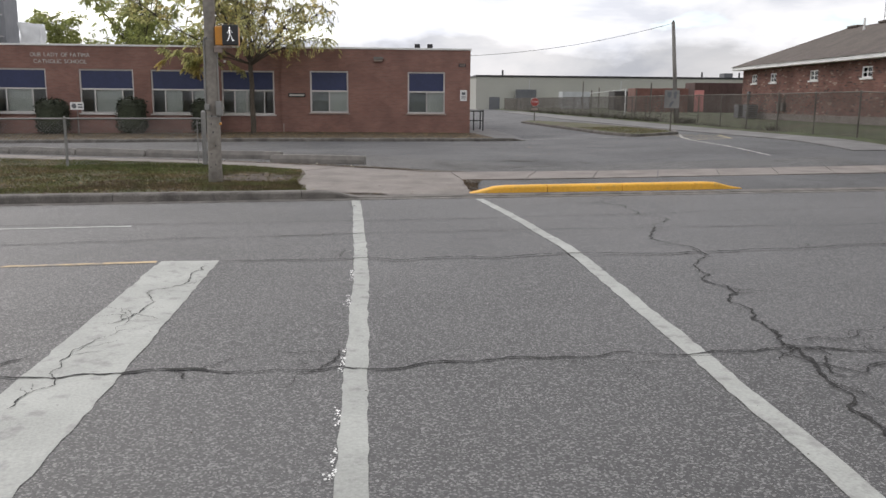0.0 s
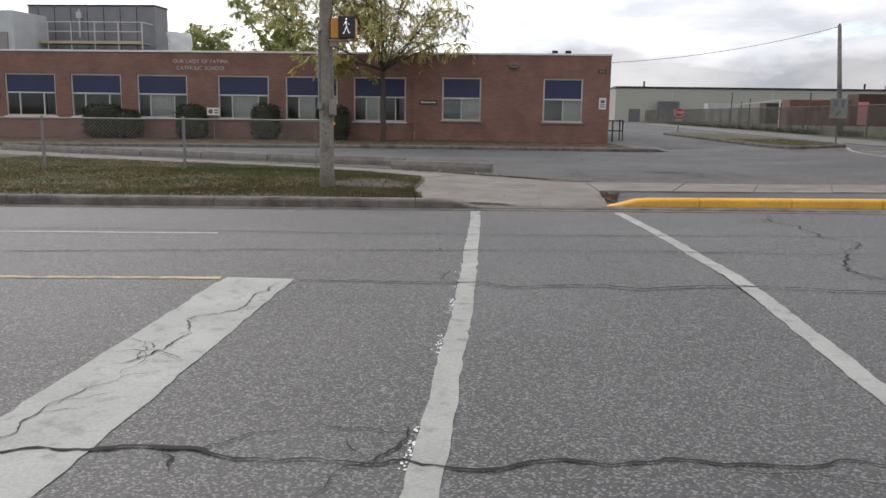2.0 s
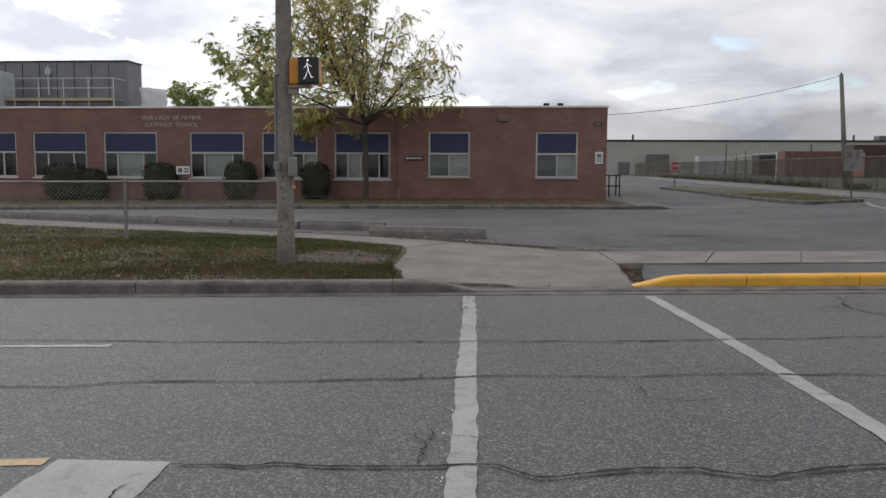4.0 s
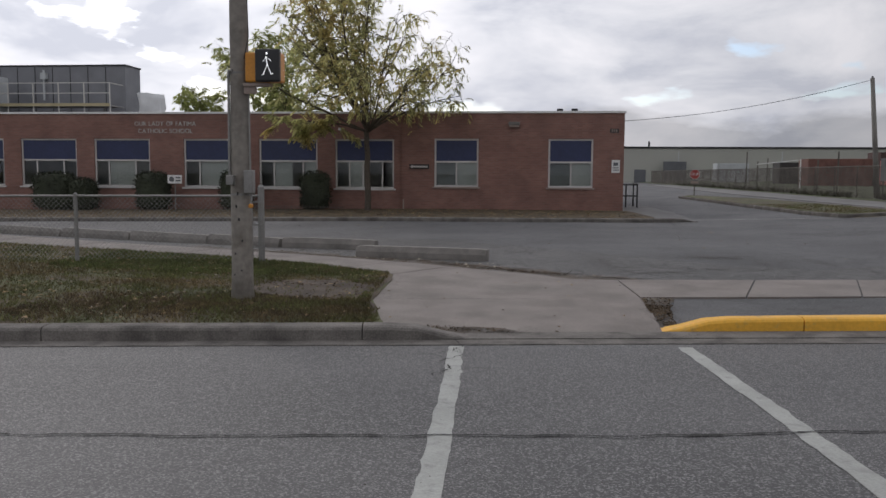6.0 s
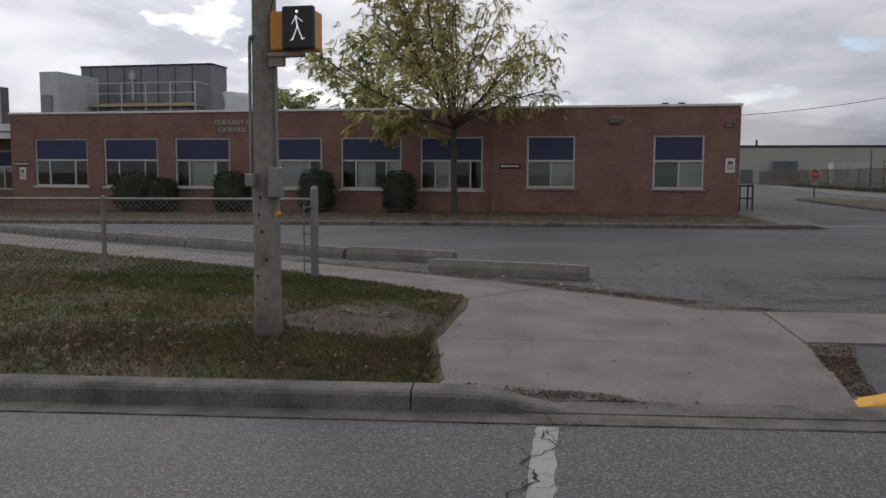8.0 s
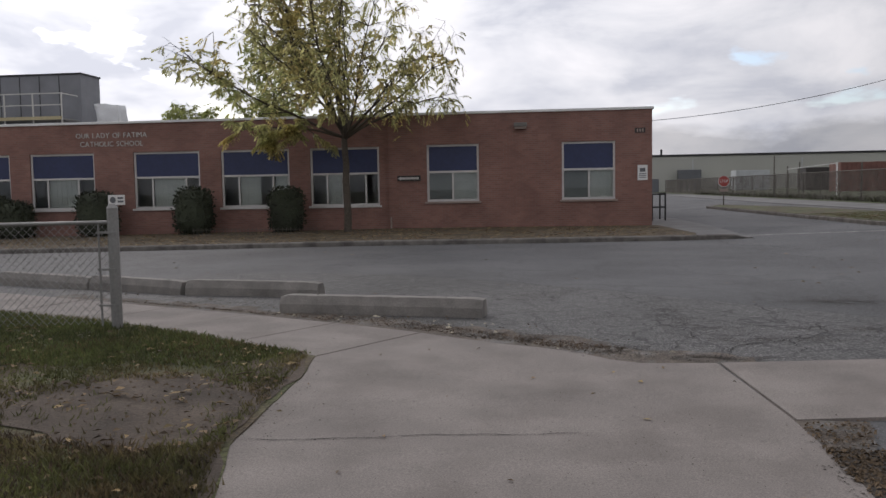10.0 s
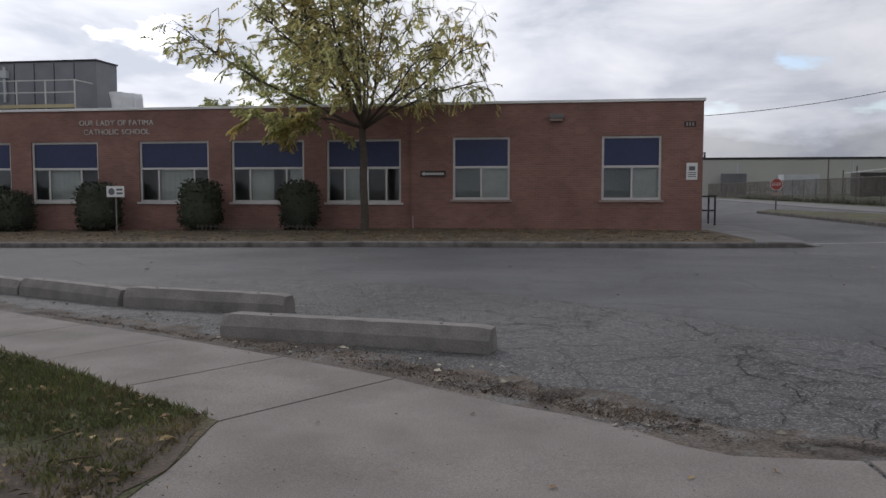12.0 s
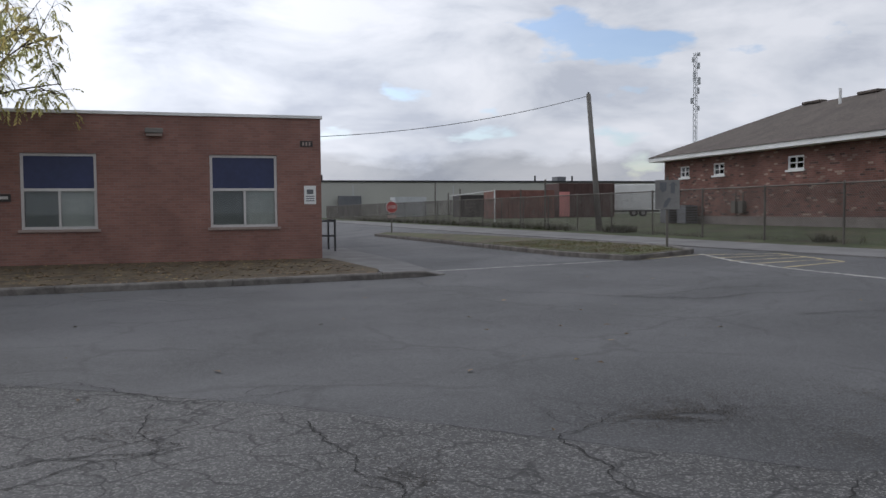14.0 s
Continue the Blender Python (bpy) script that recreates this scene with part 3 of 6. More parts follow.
# ---- paving, kerbs, paint ----
APRON = [(0.15, 14.945), (2.38, 15.29), (2.42, 16.4), (2.38, 17.12), (2.25, 18.57), (1.68, 18.55), (1.46, 18.67), (1.2, 18.94), (0.93, 19.12), (0.59, 19.28), (0.22, 19.52), (-0.2, 19.82), (-0.93, 18.66), (-0.87, 18.08), (-0.84, 17.5), (-0.8, 16.47), (-0.68, 15.9), (-0.49, 15.3), (-0.53, 14.86)]
ground_sheet("apron", APRON, 0.012, M_CONC, step=0.8, skirt=0.08, label="pale concrete kerb ramp at the crossing", category="pavement")


def slabs(name, near, far, label):
    top = thing(name, (0, 0, 0), label, "pavement", kind="structure")
    for (a0, a1), (b0, b1) in zip(zip(near, near[1:]), zip(far, far[1:])):
        n = max(1, round(math.hypot(a1[0] - a0[0], a1[1] - a0[1]) / 1.55))
        for i in range(n):
            q = []
            j = 0.011 / math.hypot(a1[0] - a0[0], a1[1] - a0[1])
            for p, r, f in ((a0, a1, i / n + j), (a0, a1, (i + 1) / n - j), (b0, b1, (i + 1) / n - j), (b0, b1, i / n + j)):
                q.append((p[0] + (r[0] - p[0]) * f, p[1] + (r[1] - p[1]) * f))
            ground_sheet("slab", q, 0.012 + random.uniform(-0.004, 0.004), M_CONC, step=1.2, skirt=0.06, parent=top, kind="")
    return top


slabs("walk_left", SW_NEAR, SW_FAR[::-1], "pale concrete pavement slabs with dark joints")
slabs("walk_right", [(2.392, 17.12), (3.7, 17.32), (12.5, 19.0), (40, 23.3)], [(2.262, 18.57), (4.2, 18.85), (13.0, 20.45), (40.3, 24.7)], "pale concrete pavement slabs with dark joints")
ground_sheet("verge", [(-60, line(-60, 14.9)), (-0.6, line(-0.6, 14.9)), (-0.46, 15.3), (-0.64, 15.9), (-0.77, 16.47), (-0.81, 17.5), (-0.84, 18.08), (-0.9, 18.7), (-1.85, 19.32), (-2.86, 19.98), (-3.93, 20.59), (-8.49, 22.64), (-13.64, 25.44), (-20.7, 29.48), (-45, 42.9), (-60, 42)], 0.018, M_GRASS, step=0.6, skirt=0.1, wobble=0.03, label="mown turf verge with bare and brown patches", category="grass")
ground_sheet("bare_patch", [(-2.9, 17.3), (-2.3, 16.75), (-1.8, 16.4), (-1.2, 16.2), (-0.85, 15.75), (-0.64, 15.7), (-0.8, 16.57), (-0.86, 17.5), (-0.9, 18.5), (-1.1, 18.2), (-1.7, 17.95), (-2.4, 17.9)], 0.023, M_DIRT, step=0.7, wobble=0.1, label="bare trodden earth beside the ramp", category="earth")
STRIP_NEAR = [(2.55, 18.6), (2.24, 18.53), (1.66, 18.5), (1.4, 18.62), (0.9, 19.08), (0.2, 19.48), (-0.25, 19.78), (-1.17, 20.3), (-2.3, 20.9), (-3.5, 21.5), (-5.8, 22.7)]
STRIP_FAR = []
for (ax, ay), (bx, by) in (((-5.6, 23.05), (-1.9, 21.15)), ((-1.9, 21.15), (-0.9, 20.95)), ((-0.9, 20.95), (0.35, 20.05)), ((0.35, 20.05), (1.5, 19.4)), ((1.5, 19.4), (2.65, 18.72))):
    n = int(math.hypot(bx - ax, by - ay) / 0.1)
    for i in range(n):
        x, y = ax + (bx - ax) * i / n, ay + (by - ay) * i / n
        w = 0.34 * noise.noise(Vector((x * 1.6, y * 1.6, 5))) + 0.14 * noise.noise(Vector((x * 6, y * 6, 2))) + 0.06 * noise.noise(Vector((x * 17, y * 17, 2)))
        STRIP_FAR.append((x + 0.5 * w, y + 0.85 * w))
ground_sheet("bare_strip", STRIP_NEAR + STRIP_FAR, 0.008, M_SOIL, step=0.8, label="loose dirt and leaves beside the pavement", category="earth")
ground_sheet("gutter_dirt", [(0.1, 14.94), (0.5, 15.0), (0.95, 15.09), (0.8, 15.16), (0.5, 15.19), (0.2, 15.16), (0.0, 15.06)], 0.018, M_SOIL, step=0.3, wobble=0.05, label="damp dirt and dead leaves washed up at the ramp", category="earth")
ground_sheet("ramp_edge_dirt", [(2.38, 15.5), (2.54, 15.42), (2.6, 16.4), (2.78, 17.12), (2.36, 17.1)], 0.008, M_SOIL, step=0.6, wobble=0.05, label="dirt and leaves along the ramp's edge", category="earth")


def kerb_run(name, path, w, h, mat, label, dz=0.0, taper=(False, False), unit=2.0, inset=0.03, parent_group=""):
    """A kerb along a polyline, cast in lengths with joints; taper: which ends come down to the ground."""
    top = thing(name, (path[0][0], path[0][1], gz(*path[0])), label, "kerb", kind="structure")
    ox, oy, oz = path[0][0], path[0][1], gz(*path[0])
    total = [0.0]
    for a, b in zip(path, path[1:]):
        total.append(total[-1] + math.hypot(b[0] - a[0], b[1] - a[1]))

    def at(d):
        i = max(0, min(len(path) - 2, int(np.searchsorted(total, d) - 1)))
        f = (d - total[i]) / (total[i + 1] - total[i])
        a, b = path[i], path[i + 1]
        t = Vector((b[0] - a[0], b[1] - a[1])).normalized()
        return a[0] + (b[0] - a[0]) * f, a[1] + (b[1] - a[1]) * f, t

    d = 0.0
    L = total[-1]
    while d < L - 0.01:
        e = min(L, d + unit)
        bm = bmesh.new()
        rings = []
        n = max(3, int((e - d) / 0.22))
        for i in range(n + 1):
            c = d + 0.006 + (e - d - 0.012) * i / n
            x, y, t = at(c)
            nx, ny = -t.y, t.x
            k = 1.0
            if taper[0]:
                k = min(k, smooth_step((c + 0.05) / 0.7))
            if taper[1]:
                k = min(k, smooth_step((L - c + 0.05) / 0.7))
            g = gz(x, y) + dz
            chip = 0.006 * noise.noise(Vector((x * 6, y * 6, 2)))
            prof = [(0, -0.06), (0, max(0.004, h * k - 0.035)), (inset * 0.5 + abs(chip), max(0.006, h * k - 0.012)), (inset + 0.02, max(0.008, h * k + chip)), (w - 0.02, max(0.008, h * k + chip * 0.5)), (w, max(0.004, h * k - 0.02)), (w, -0.06)]
            rings.append([bm.verts.new((x + nx * u - ox, y + ny * u - oy, g + v - oz)) for u, v in prof])
        for r0, r1 in zip(rings, rings[1:]):
            for j in range(len(r0) - 1):
                bm.faces.new((r0[j], r1[j], r1[j + 1], r0[j + 1]))
        bm.faces.new(rings[0]), bm.faces.new(rings[-1][::-1])
        bmesh.ops.recalc_face_normals(bm, faces=bm.faces[:])
        part("kerb_stone", bm, mat, top)
        d = e
    return top


ground_sheet("kerb_dropped", [(-0.6, line(-0.6, 14.698)), (X1, line(X1, 14.698)), (X1, line(X1, 14.95)), (-0.6, line(-0.6, 14.95))], 0.012, M_KERB, step=1.2, skirt=0.05, label="grey concrete dropped kerb at the crossing", category="kerb")
kerb_run("kerb_road", [(-45, line(-45, 14.69)), (-12, line(-12, 14.69)), (0.5, line(0.5, 14.69))], 0.24, 0.135, M_KERB, "worn grey concrete road kerb", taper=(False, True), unit=3.0)
kerb_run("kerb_yellow", [(2.36, 15.32), (4.0, 15.62), (7.8, 16.28)], 0.2, 0.13, M_YKERB, "chipped yellow painted concrete kerb", taper=(True, True), unit=1.5)
KERB_B = [(-46, 31.9), (-22, 32.4), (-10, 32.55), (-2.5, 32.7), (2, 33.1), (4.8, 33.55), (6.4, 33.92)]
kerb_run("kerb_bed", KERB_B, 0.16, 0.13, M_KERB, "grey concrete kerb in front of the planting bed", taper=(False, True), unit=3.0)
ground_sheet("planting_bed", [(-46, 32.05)] + [(x, y + 0.14) for x, y in KERB_B[1:-1]] + [(5.2, 35.2), (4.85, 40.0), (-46, 40.0)], 0.09, M_MULCH, step=1.2, skirt=0.1, label="planting bed covered in fallen leaves", category="bed")
ground_sheet("corner_walk", [(5.0, 33.8), (6.4, 34.08), (6.6, 40), (6.5, 47), (4.75, 47), (4.75, 40.05), (4.95, 39.8), (5.3, 35.2)], 0.02, M_PATH, step=1.5, skirt=0.05, label="worn pale paving at the school corner", category="pavement")
ISLAND = [(11.0, 34.3), (12.8, 34.75), (13.25, 36.5), (12.85, 42), (12.4, 49), (10.8, 58.5), (9.9, 57), (10.35, 43.2), (10.55, 37.2)]
ground_sheet("traffic_island", [(11.1, 34.5), (12.7, 34.9), (13.1, 36.5), (12.7, 42), (12.3, 49), (10.7, 58.2), (10.0, 57), (10.5, 43.2), (10.7, 37.2)], 0.11, M_GRASS, step=1.2, skirt=0.1, label="grassed traffic island with a kerb", category="island")
kerb_run("kerb_island", ISLAND[::-1] + [ISLAND[-1]], 0.15, 0.12, M_KERB, "pale concrete kerb round the traffic island", unit=3.0)
ground_sheet("walk_side", [(14.4, 24), (16.2, 24), (16.2, 100), (14.0, 100), (13.6, 58), (14.2, 36.4), (14.4, 30.5)], 0.03, M_PATH, step=1.6, skirt=0.06, label="pale concrete path beside the wire fence", category="pavement")
ground_sheet("field_side", [(16.25, 21), (70, 28), (70, 160), (16.25, 160)], 0.02, M_TURF, step=4, skirt=0.06, label="rough dark green turf behind the wire fence", category="grass")


def stripe(name, pts, width, mat, label, ragged=0.012, dz=0.004, category="road marking", wave=0.0):
    """Paint or crack along a polyline, with an uneven edge."""
    bm = bmesh.new()
    rows = []
    for a, b in zip(pts, pts[1:]):
        L = math.hypot(b[0] - a[0], b[1] - a[1])
        n = max(2, int(L / (0.045 if wave > 0.05 else 0.09)))
        t = Vector((b[0] - a[0], b[1] - a[1], 0)).normalized()
        nv = Vector((-t.y, t.x, 0))
        for i in range(n + (b == pts[-1])):
            f = i / n
            c = Vector((a[0] + (b[0] - a[0]) * f, a[1] + (b[1] - a[1]) * f, 0))
            if wave:
                c += nv * (wave * noise.noise(c * 1.1) + wave * 0.6 * noise.noise(c * 4.3) + wave * 0.35 * noise.noise(c * 11.0) + wave * 0.22 * noise.noise(c * 27.0))
            w = width / 2
            e0 = w + ragged * noise.noise(c * 7 + Vector((3, 1, 0))) + ragged * noise.noise(c * 21)
            e1 = w + ragged * noise.noise(c * 7 + Vector((8, 5, 2))) + ragged * noise.noise(c * 23)
            rows.append((c + nv * max(0.001, e0), c - nv * max(0.001, e1)))
    vs = [[bm.verts.new((p.x, p.y, gz(p.x, p.y) + dz)) for p in r] for r in rows]
    for r0, r1 in zip(vs, vs[1:]):
        bm.faces.new((r0[0], r0[1], r1[1], r1[0]))
    ob = bm_object(name, bm, mat, None, label, "structure")
    ob["category"] = category
    return ob


stripe("crosswalk_line", [(0.88, 1.8), (0.83, 3.75), (0.775, 5.5), (0.725, 7.6), (0.655, 9.3), (0.5, 12.5), (0.39, 14.48)], 0.138, M_PAINT, "worn white crosswalk line", 0.012, wave=0.012)
stripe("crosswalk_line", [(2.93, 1.8), (2.92, 3.7), (2.905, 5.8), (2.865, 9.4), (2.68, 12.5), (2.49, 14.7)], 0.14, M_PAINT, "worn white crosswalk line", 0.01, wave=0.015)
stripe("stop_bar", [(-0.75, 2.4), (-0.79, 3.9), (-0.82, 5.2), (-0.88, 7), (-0.94, 8.57)], 0.545, M_PAINT, "cracked white stop bar", 0.014)
stripe("centre_line", [(-60, line(-60, 8.72)), (-10, line(-10, 8.72)), (-1.25, line(-1.25, 8.72))], 0.1, M_YPAINT, "worn yellow road centre line", 0.02)
stripe("lane_line", [(-30, line(-30, 11.5)), (-2.3, line(-2.3, 11.56))], 0.09, M_PAINT, "worn white lane line", 0.02)
stripe("lane_line", [(-30, line(-30, 5.25)), (-1.45, line(-1.45, 5.27))], 0.1, M_PAINT, "worn white lane line", 0.03)
stripe("bay_line", [(6.5, 35.12), (8.1, 35.0), (11.0, 34.35)], 0.12, M_WORN, "worn white car park line", 0.03)
stripe("bay_line", [(12.9, 34.4), (12.2, 32.2), (11.85, 30.2), (11.7, 27.8), (11.5, 23)], 0.1, M_WORN, "worn white car park line", 0.03)
stripe("hatch_line", [(11.2, 34.2), (12.7, 34.25), (14.0, 33.0), (13.4, 30.4), (11.9, 30.3)], 0.11, M_WORNY, "faded yellow hatched marking", 0.03)
for i in range(3):
    stripe("hatch_line", [(12.35 - 0.15 * i, 33.2 - 0.9 * i), (13.8 - 0.1 * i, 32.6 - 0.8 * i)], 0.11, M_WORNY, "faded yellow hatched marking", 0.03)

rngp = random.Random(77)
bm = bmesh.new()
for i in range(420):
    y = rngp.choice((rngp.uniform(3.4, 6.0), rngp.uniform(6.5, 9.6)))
    if noise.noise(Vector((y * 2.1, 0, 0))) < 0.05:
        continue
    x = float(np.interp(y, [1.8, 3.75, 5.5, 7.6, 9.3], [0.88, 0.83, 0.775, 0.725, 0.655])) - 0.07 - abs(rngp.gauss(0, 0.018))
    s = rngp.uniform(0.002, 0.008)
    z = gz(x, y) + 0.005
    bm.faces.new([bm.verts.new((x + s * rngp.uniform(0.6, 1.3) * math.cos(k), y + 1.8 * s * rngp.uniform(0.6, 1.3) * math.sin(k), z)) for k in (0, 1.2, 2.5, 3.8, 5.1)])
tagged(bm_object("paint_flakes", bm, M_WHITE, None, "flakes of brighter white paint beside the crosswalk line", "stuff"), category="road marking")
CRACK = "dark open crack in the asphalt"


def jagged(pts, rng, rough=0.16, least=0.05):
    """Breaks a polyline at its middles again and again, as cracks run."""
    out = [Vector(pts[0])]
    for a, b in zip(pts, pts[1:]):
        seg = [Vector(a), Vector(b)]
        while (seg[1] - seg[0]).length > least:
            nxt = [seg[0]]
            for p, q in zip(seg, seg[1:]):
                d = q - p
                n = Vector((-d.y, d.x))
                nxt += [(p + q) / 2 + n * rng.uniform(-rough, rough), q]
            seg = nxt
        out += seg[1:]
    return out


def crack(pts, width, seed_no, dz=0.008, branches=0.0, rough=0.16, label=CRACK):
    rng = random.Random(seed_no)
    runs = [(jagged(pts, rng, rough), width)]
    main = runs[0][0]
    for i in range(4, len(main) - 1):
        if rng.random() < branches:
            d = (main[i] - main[i - 1]).normalized()
            a = rng.choice((-1, 1)) * rng.uniform(0.5, 1.3)
            d = Vector((d.x * math.cos(a) - d.y * math.sin(a), d.x * math.sin(a) + d.y * math.cos(a)))
            runs.append((jagged([main[i], main[i] + d * rng.uniform(0.12, 0.5)], rng, 0.2, 0.04), width * 0.5))
    bm = bmesh.new()
    for run, w in runs:
        prev = None
        for i, c in enumerate(run):
            d = (run[min(i + 1, len(run) - 1)] - run[max(i - 1, 0)]).normalized()
            n = Vector((-d.y, d.x))
            k = w * 0.5 * rng.uniform(0.35, 1.35) * (1 + 0.7 * noise.noise(Vector((c.x, c.y, 1)) * 1.7)) * min(1, 0.25 + 0.2 * min(i, len(run) - 1 - i))
            row = [bm.verts.new((q.x, q.y, gz(q.x, q.y) + dz)) for q in (c + n * k, c - n * k)]
            if prev:
                bm.faces.new((prev[0], prev[1], row[1], row[0]))
            prev = row
    ob = bm_object("crack", bm, M_CRACK, None, label, "structure")
    ob["category"] = "crack"


ROAD_CRACKS = [([(-9, 4.2), (-3.2, 5.0), (-1.21, 5.24), (-0.6, 5.28), (0.04, 5.28), (0.68, 5.36), (1.35, 5.44), (2.06, 5.51), (2.78, 5.53), (3.31, 5.59), (4.13, 5.53), (9, 6.3)], 0.021, 0.03, 0.12), ([(-0.65, 8.54), (-0.31, 8.54), (-0.19, 8.6), (0.14, 8.59), (0.49, 8.62), (0.65, 8.66), (0.84, 8.68), (1.01, 8.54), (1.45, 8.68), (1.75, 8.73), (2.06, 8.64), (2.42, 8.8), (2.75, 8.87), (6.92, 9.5), (14, 10.6)], 0.027, 0.02, 0.07),
               ([(-9, 8.8), (-2.38, 9.83), (-1.91, 9.88), (-1.53, 10.06), (-0.59, 10.15), (0.16, 10.3), (1.08, 10.49), (1.7, 10.51), (3.55, 10.75), (10, 11.8)], 0.022, 0.01, 0.05), ([(-9, 10.2), (-1.84, 11.37), (-1.27, 11.47), (-0.11, 11.6), (0.51, 11.68), (1.29, 11.76), (2.1, 11.87), (4.3, 12.3), (10, 13.3)], 0.022, 0.01, 0.05), ([(1.66, 10.35), (1.71, 10.0), (2.26, 10.0)], 0.008, 0.0, 0.15), ([(-1.53, 10.06), (-1.4, 10.35)], 0.008, 0.0, 0.15), ([(-1.91, 9.88), (-2.05, 9.55)], 0.008, 0.0, 0.15),
               ([(4.62, 14.9), (4.63, 12.9), (4.29, 10.75), (4.17, 9.35), (3.87, 8.12), (3.83, 7.12), (3.68, 6.5), (3.56, 5.85), (3.57, 5.38), (3.48, 4.89), (3.4, 4.34), (3.5, 3.2)], 0.021, 0.07, 0.17), ([(3.6, 5.8), (4.47, 6.1), (6.5, 6.8)], 0.009, 0.05, 0.15),
               ([(3.45, 5.6), (3.75, 5.15), (4.1, 5.45), (5.5, 5.3)], 0.014, 0.1, 0.2), ([(3.5, 5.75), (3.75, 5.5), (3.6, 5.1)], 0.014, 0.1, 0.2), ([(0.4, 5.0), (0.56, 5.32), (0.64, 5.7)], 0.016, 0.1, 0.2),
               ([(0.49, 8.62), (0.48, 8.95), (0.46, 9.23)], 0.012, 0.2, 0.25), ([(1.9, 5.44), (3.0, 5.5), (5.4, 5.5), (9, 6.15)], 0.008, 0.03, 0.08), ([(-0.76, 16.57), (0.4, 16.72), (1.2, 16.8)], 0.006, 0.0, 0.04), ([(-1.9, 4.3), (-1.35, 5.05), (-1.2, 5.6)], 0.018, 0.1, 0.15), ([(-0.95, 4.75), (-0.85, 5.1), (-0.98, 5.5), (-0.9, 6.0)], 0.008, 0.1, 0.2),
               ([(-1.0, 6.3), (-0.85, 6.8), (-0.95, 7.3), (-0.78, 7.9), (-0.72, 8.3)], 0.009, 0.12, 0.2), ([(-1.1, 6.5), (-0.85, 6.55), (-0.65, 6.4)], 0.006, 0.1, 0.2), ([(-0.35, 14.75), (0.3, 14.9), (0.42, 14.55)], 0.014, 0.0, 0.1),
               ([(-60, line(-60, 14.475)), (-10, line(-10, 14.475)), (0, 14.475), (10, line(10, 14.475)), (40, line(40, 14.475))], 0.014, 0.0, 0.004), ([(0.3, 13.2), (0.32, 13.8), (0.36, 14.4)], 0.012, 0.2, 0.25)]
for i, (pts, w, br, rg) in enumerate(ROAD_CRACKS):
    crack(pts, w, 100 + i, 0.0155 if w == 0.006 else 0.0082 + 0.0003 * (i % 5), br, rg)
LOT_CRACKS = [([(2.0, 19.1), (2.3, 19.9), (2.15, 20.8), (2.1, 21.6), (1.95, 22.6)], 0.012), ([(2.3, 18.7), (2.55, 19.3), (3.2, 19.6), (4.6, 20.1), (6.6, 20.6)], 0.016), ([(1.2, 20.6), (2.4, 20.9), (3.4, 20.2), (4.4, 20.6)], 0.014),
              ([(-2.2, 24.8), (-0.8, 24.2), (0.4, 24.4), (1.5, 23.2)], 0.012), ([(5.4, 33.2), (6.3, 30.2), (7.4, 28.4), (9.8, 27.9)], 0.026), ([(-1.5, 30.9), (0.2, 31.3), (0.9, 30.6), (2.4, 30.9)], 0.03), ([(7.4, 28.4), (8.4, 27.4), (11, 26.2)], 0.03),
              ([(8.2, 25.6), (9.3, 25.2), (12, 25.8)], 0.03), ([(-9, 28.4), (-5.5, 28.0), (-4, 27.2), (-2, 27.0)], 0.02), ([(7.2, 22.4), (9, 23.4), (12, 23.6)], 0.03), ([(0.2, 21.7), (1.2, 22.3), (1.0, 23.4), (2.2, 23.6)], 0.012),
              ([(-3.2, 23.6), (-1.4, 23.0), (-0.2, 22.2), (1.3, 22.2)], 0.012), ([(3.0, 19.0), (3.6, 20.4), (3.3, 21.6), (4.0, 22.2)], 0.014), ([(-4.5, 25.6), (-3.1, 24.6), (-2.8, 23.6)], 0.012), ([(4.2, 19.3), (5.6, 20.0), (8.0, 21.2), (11, 21.6)], 0.016),
              ([(-1.45, 25.25), (-0.13, 24.5), (0.7, 23.95), (1.9, 23.05), (2.65, 22.35), (3.45, 21.55), (4.4, 20.7)], 0.01)]
for i, (pts, w) in enumerate(LOT_CRACKS):
    crack(pts, w * 0.8, 300 + i, 0.0095 + 0.0003 * (i % 5), 0.05, 0.2 if i < 15 else 0.03)


# ---- the school ----
FY = 40.0


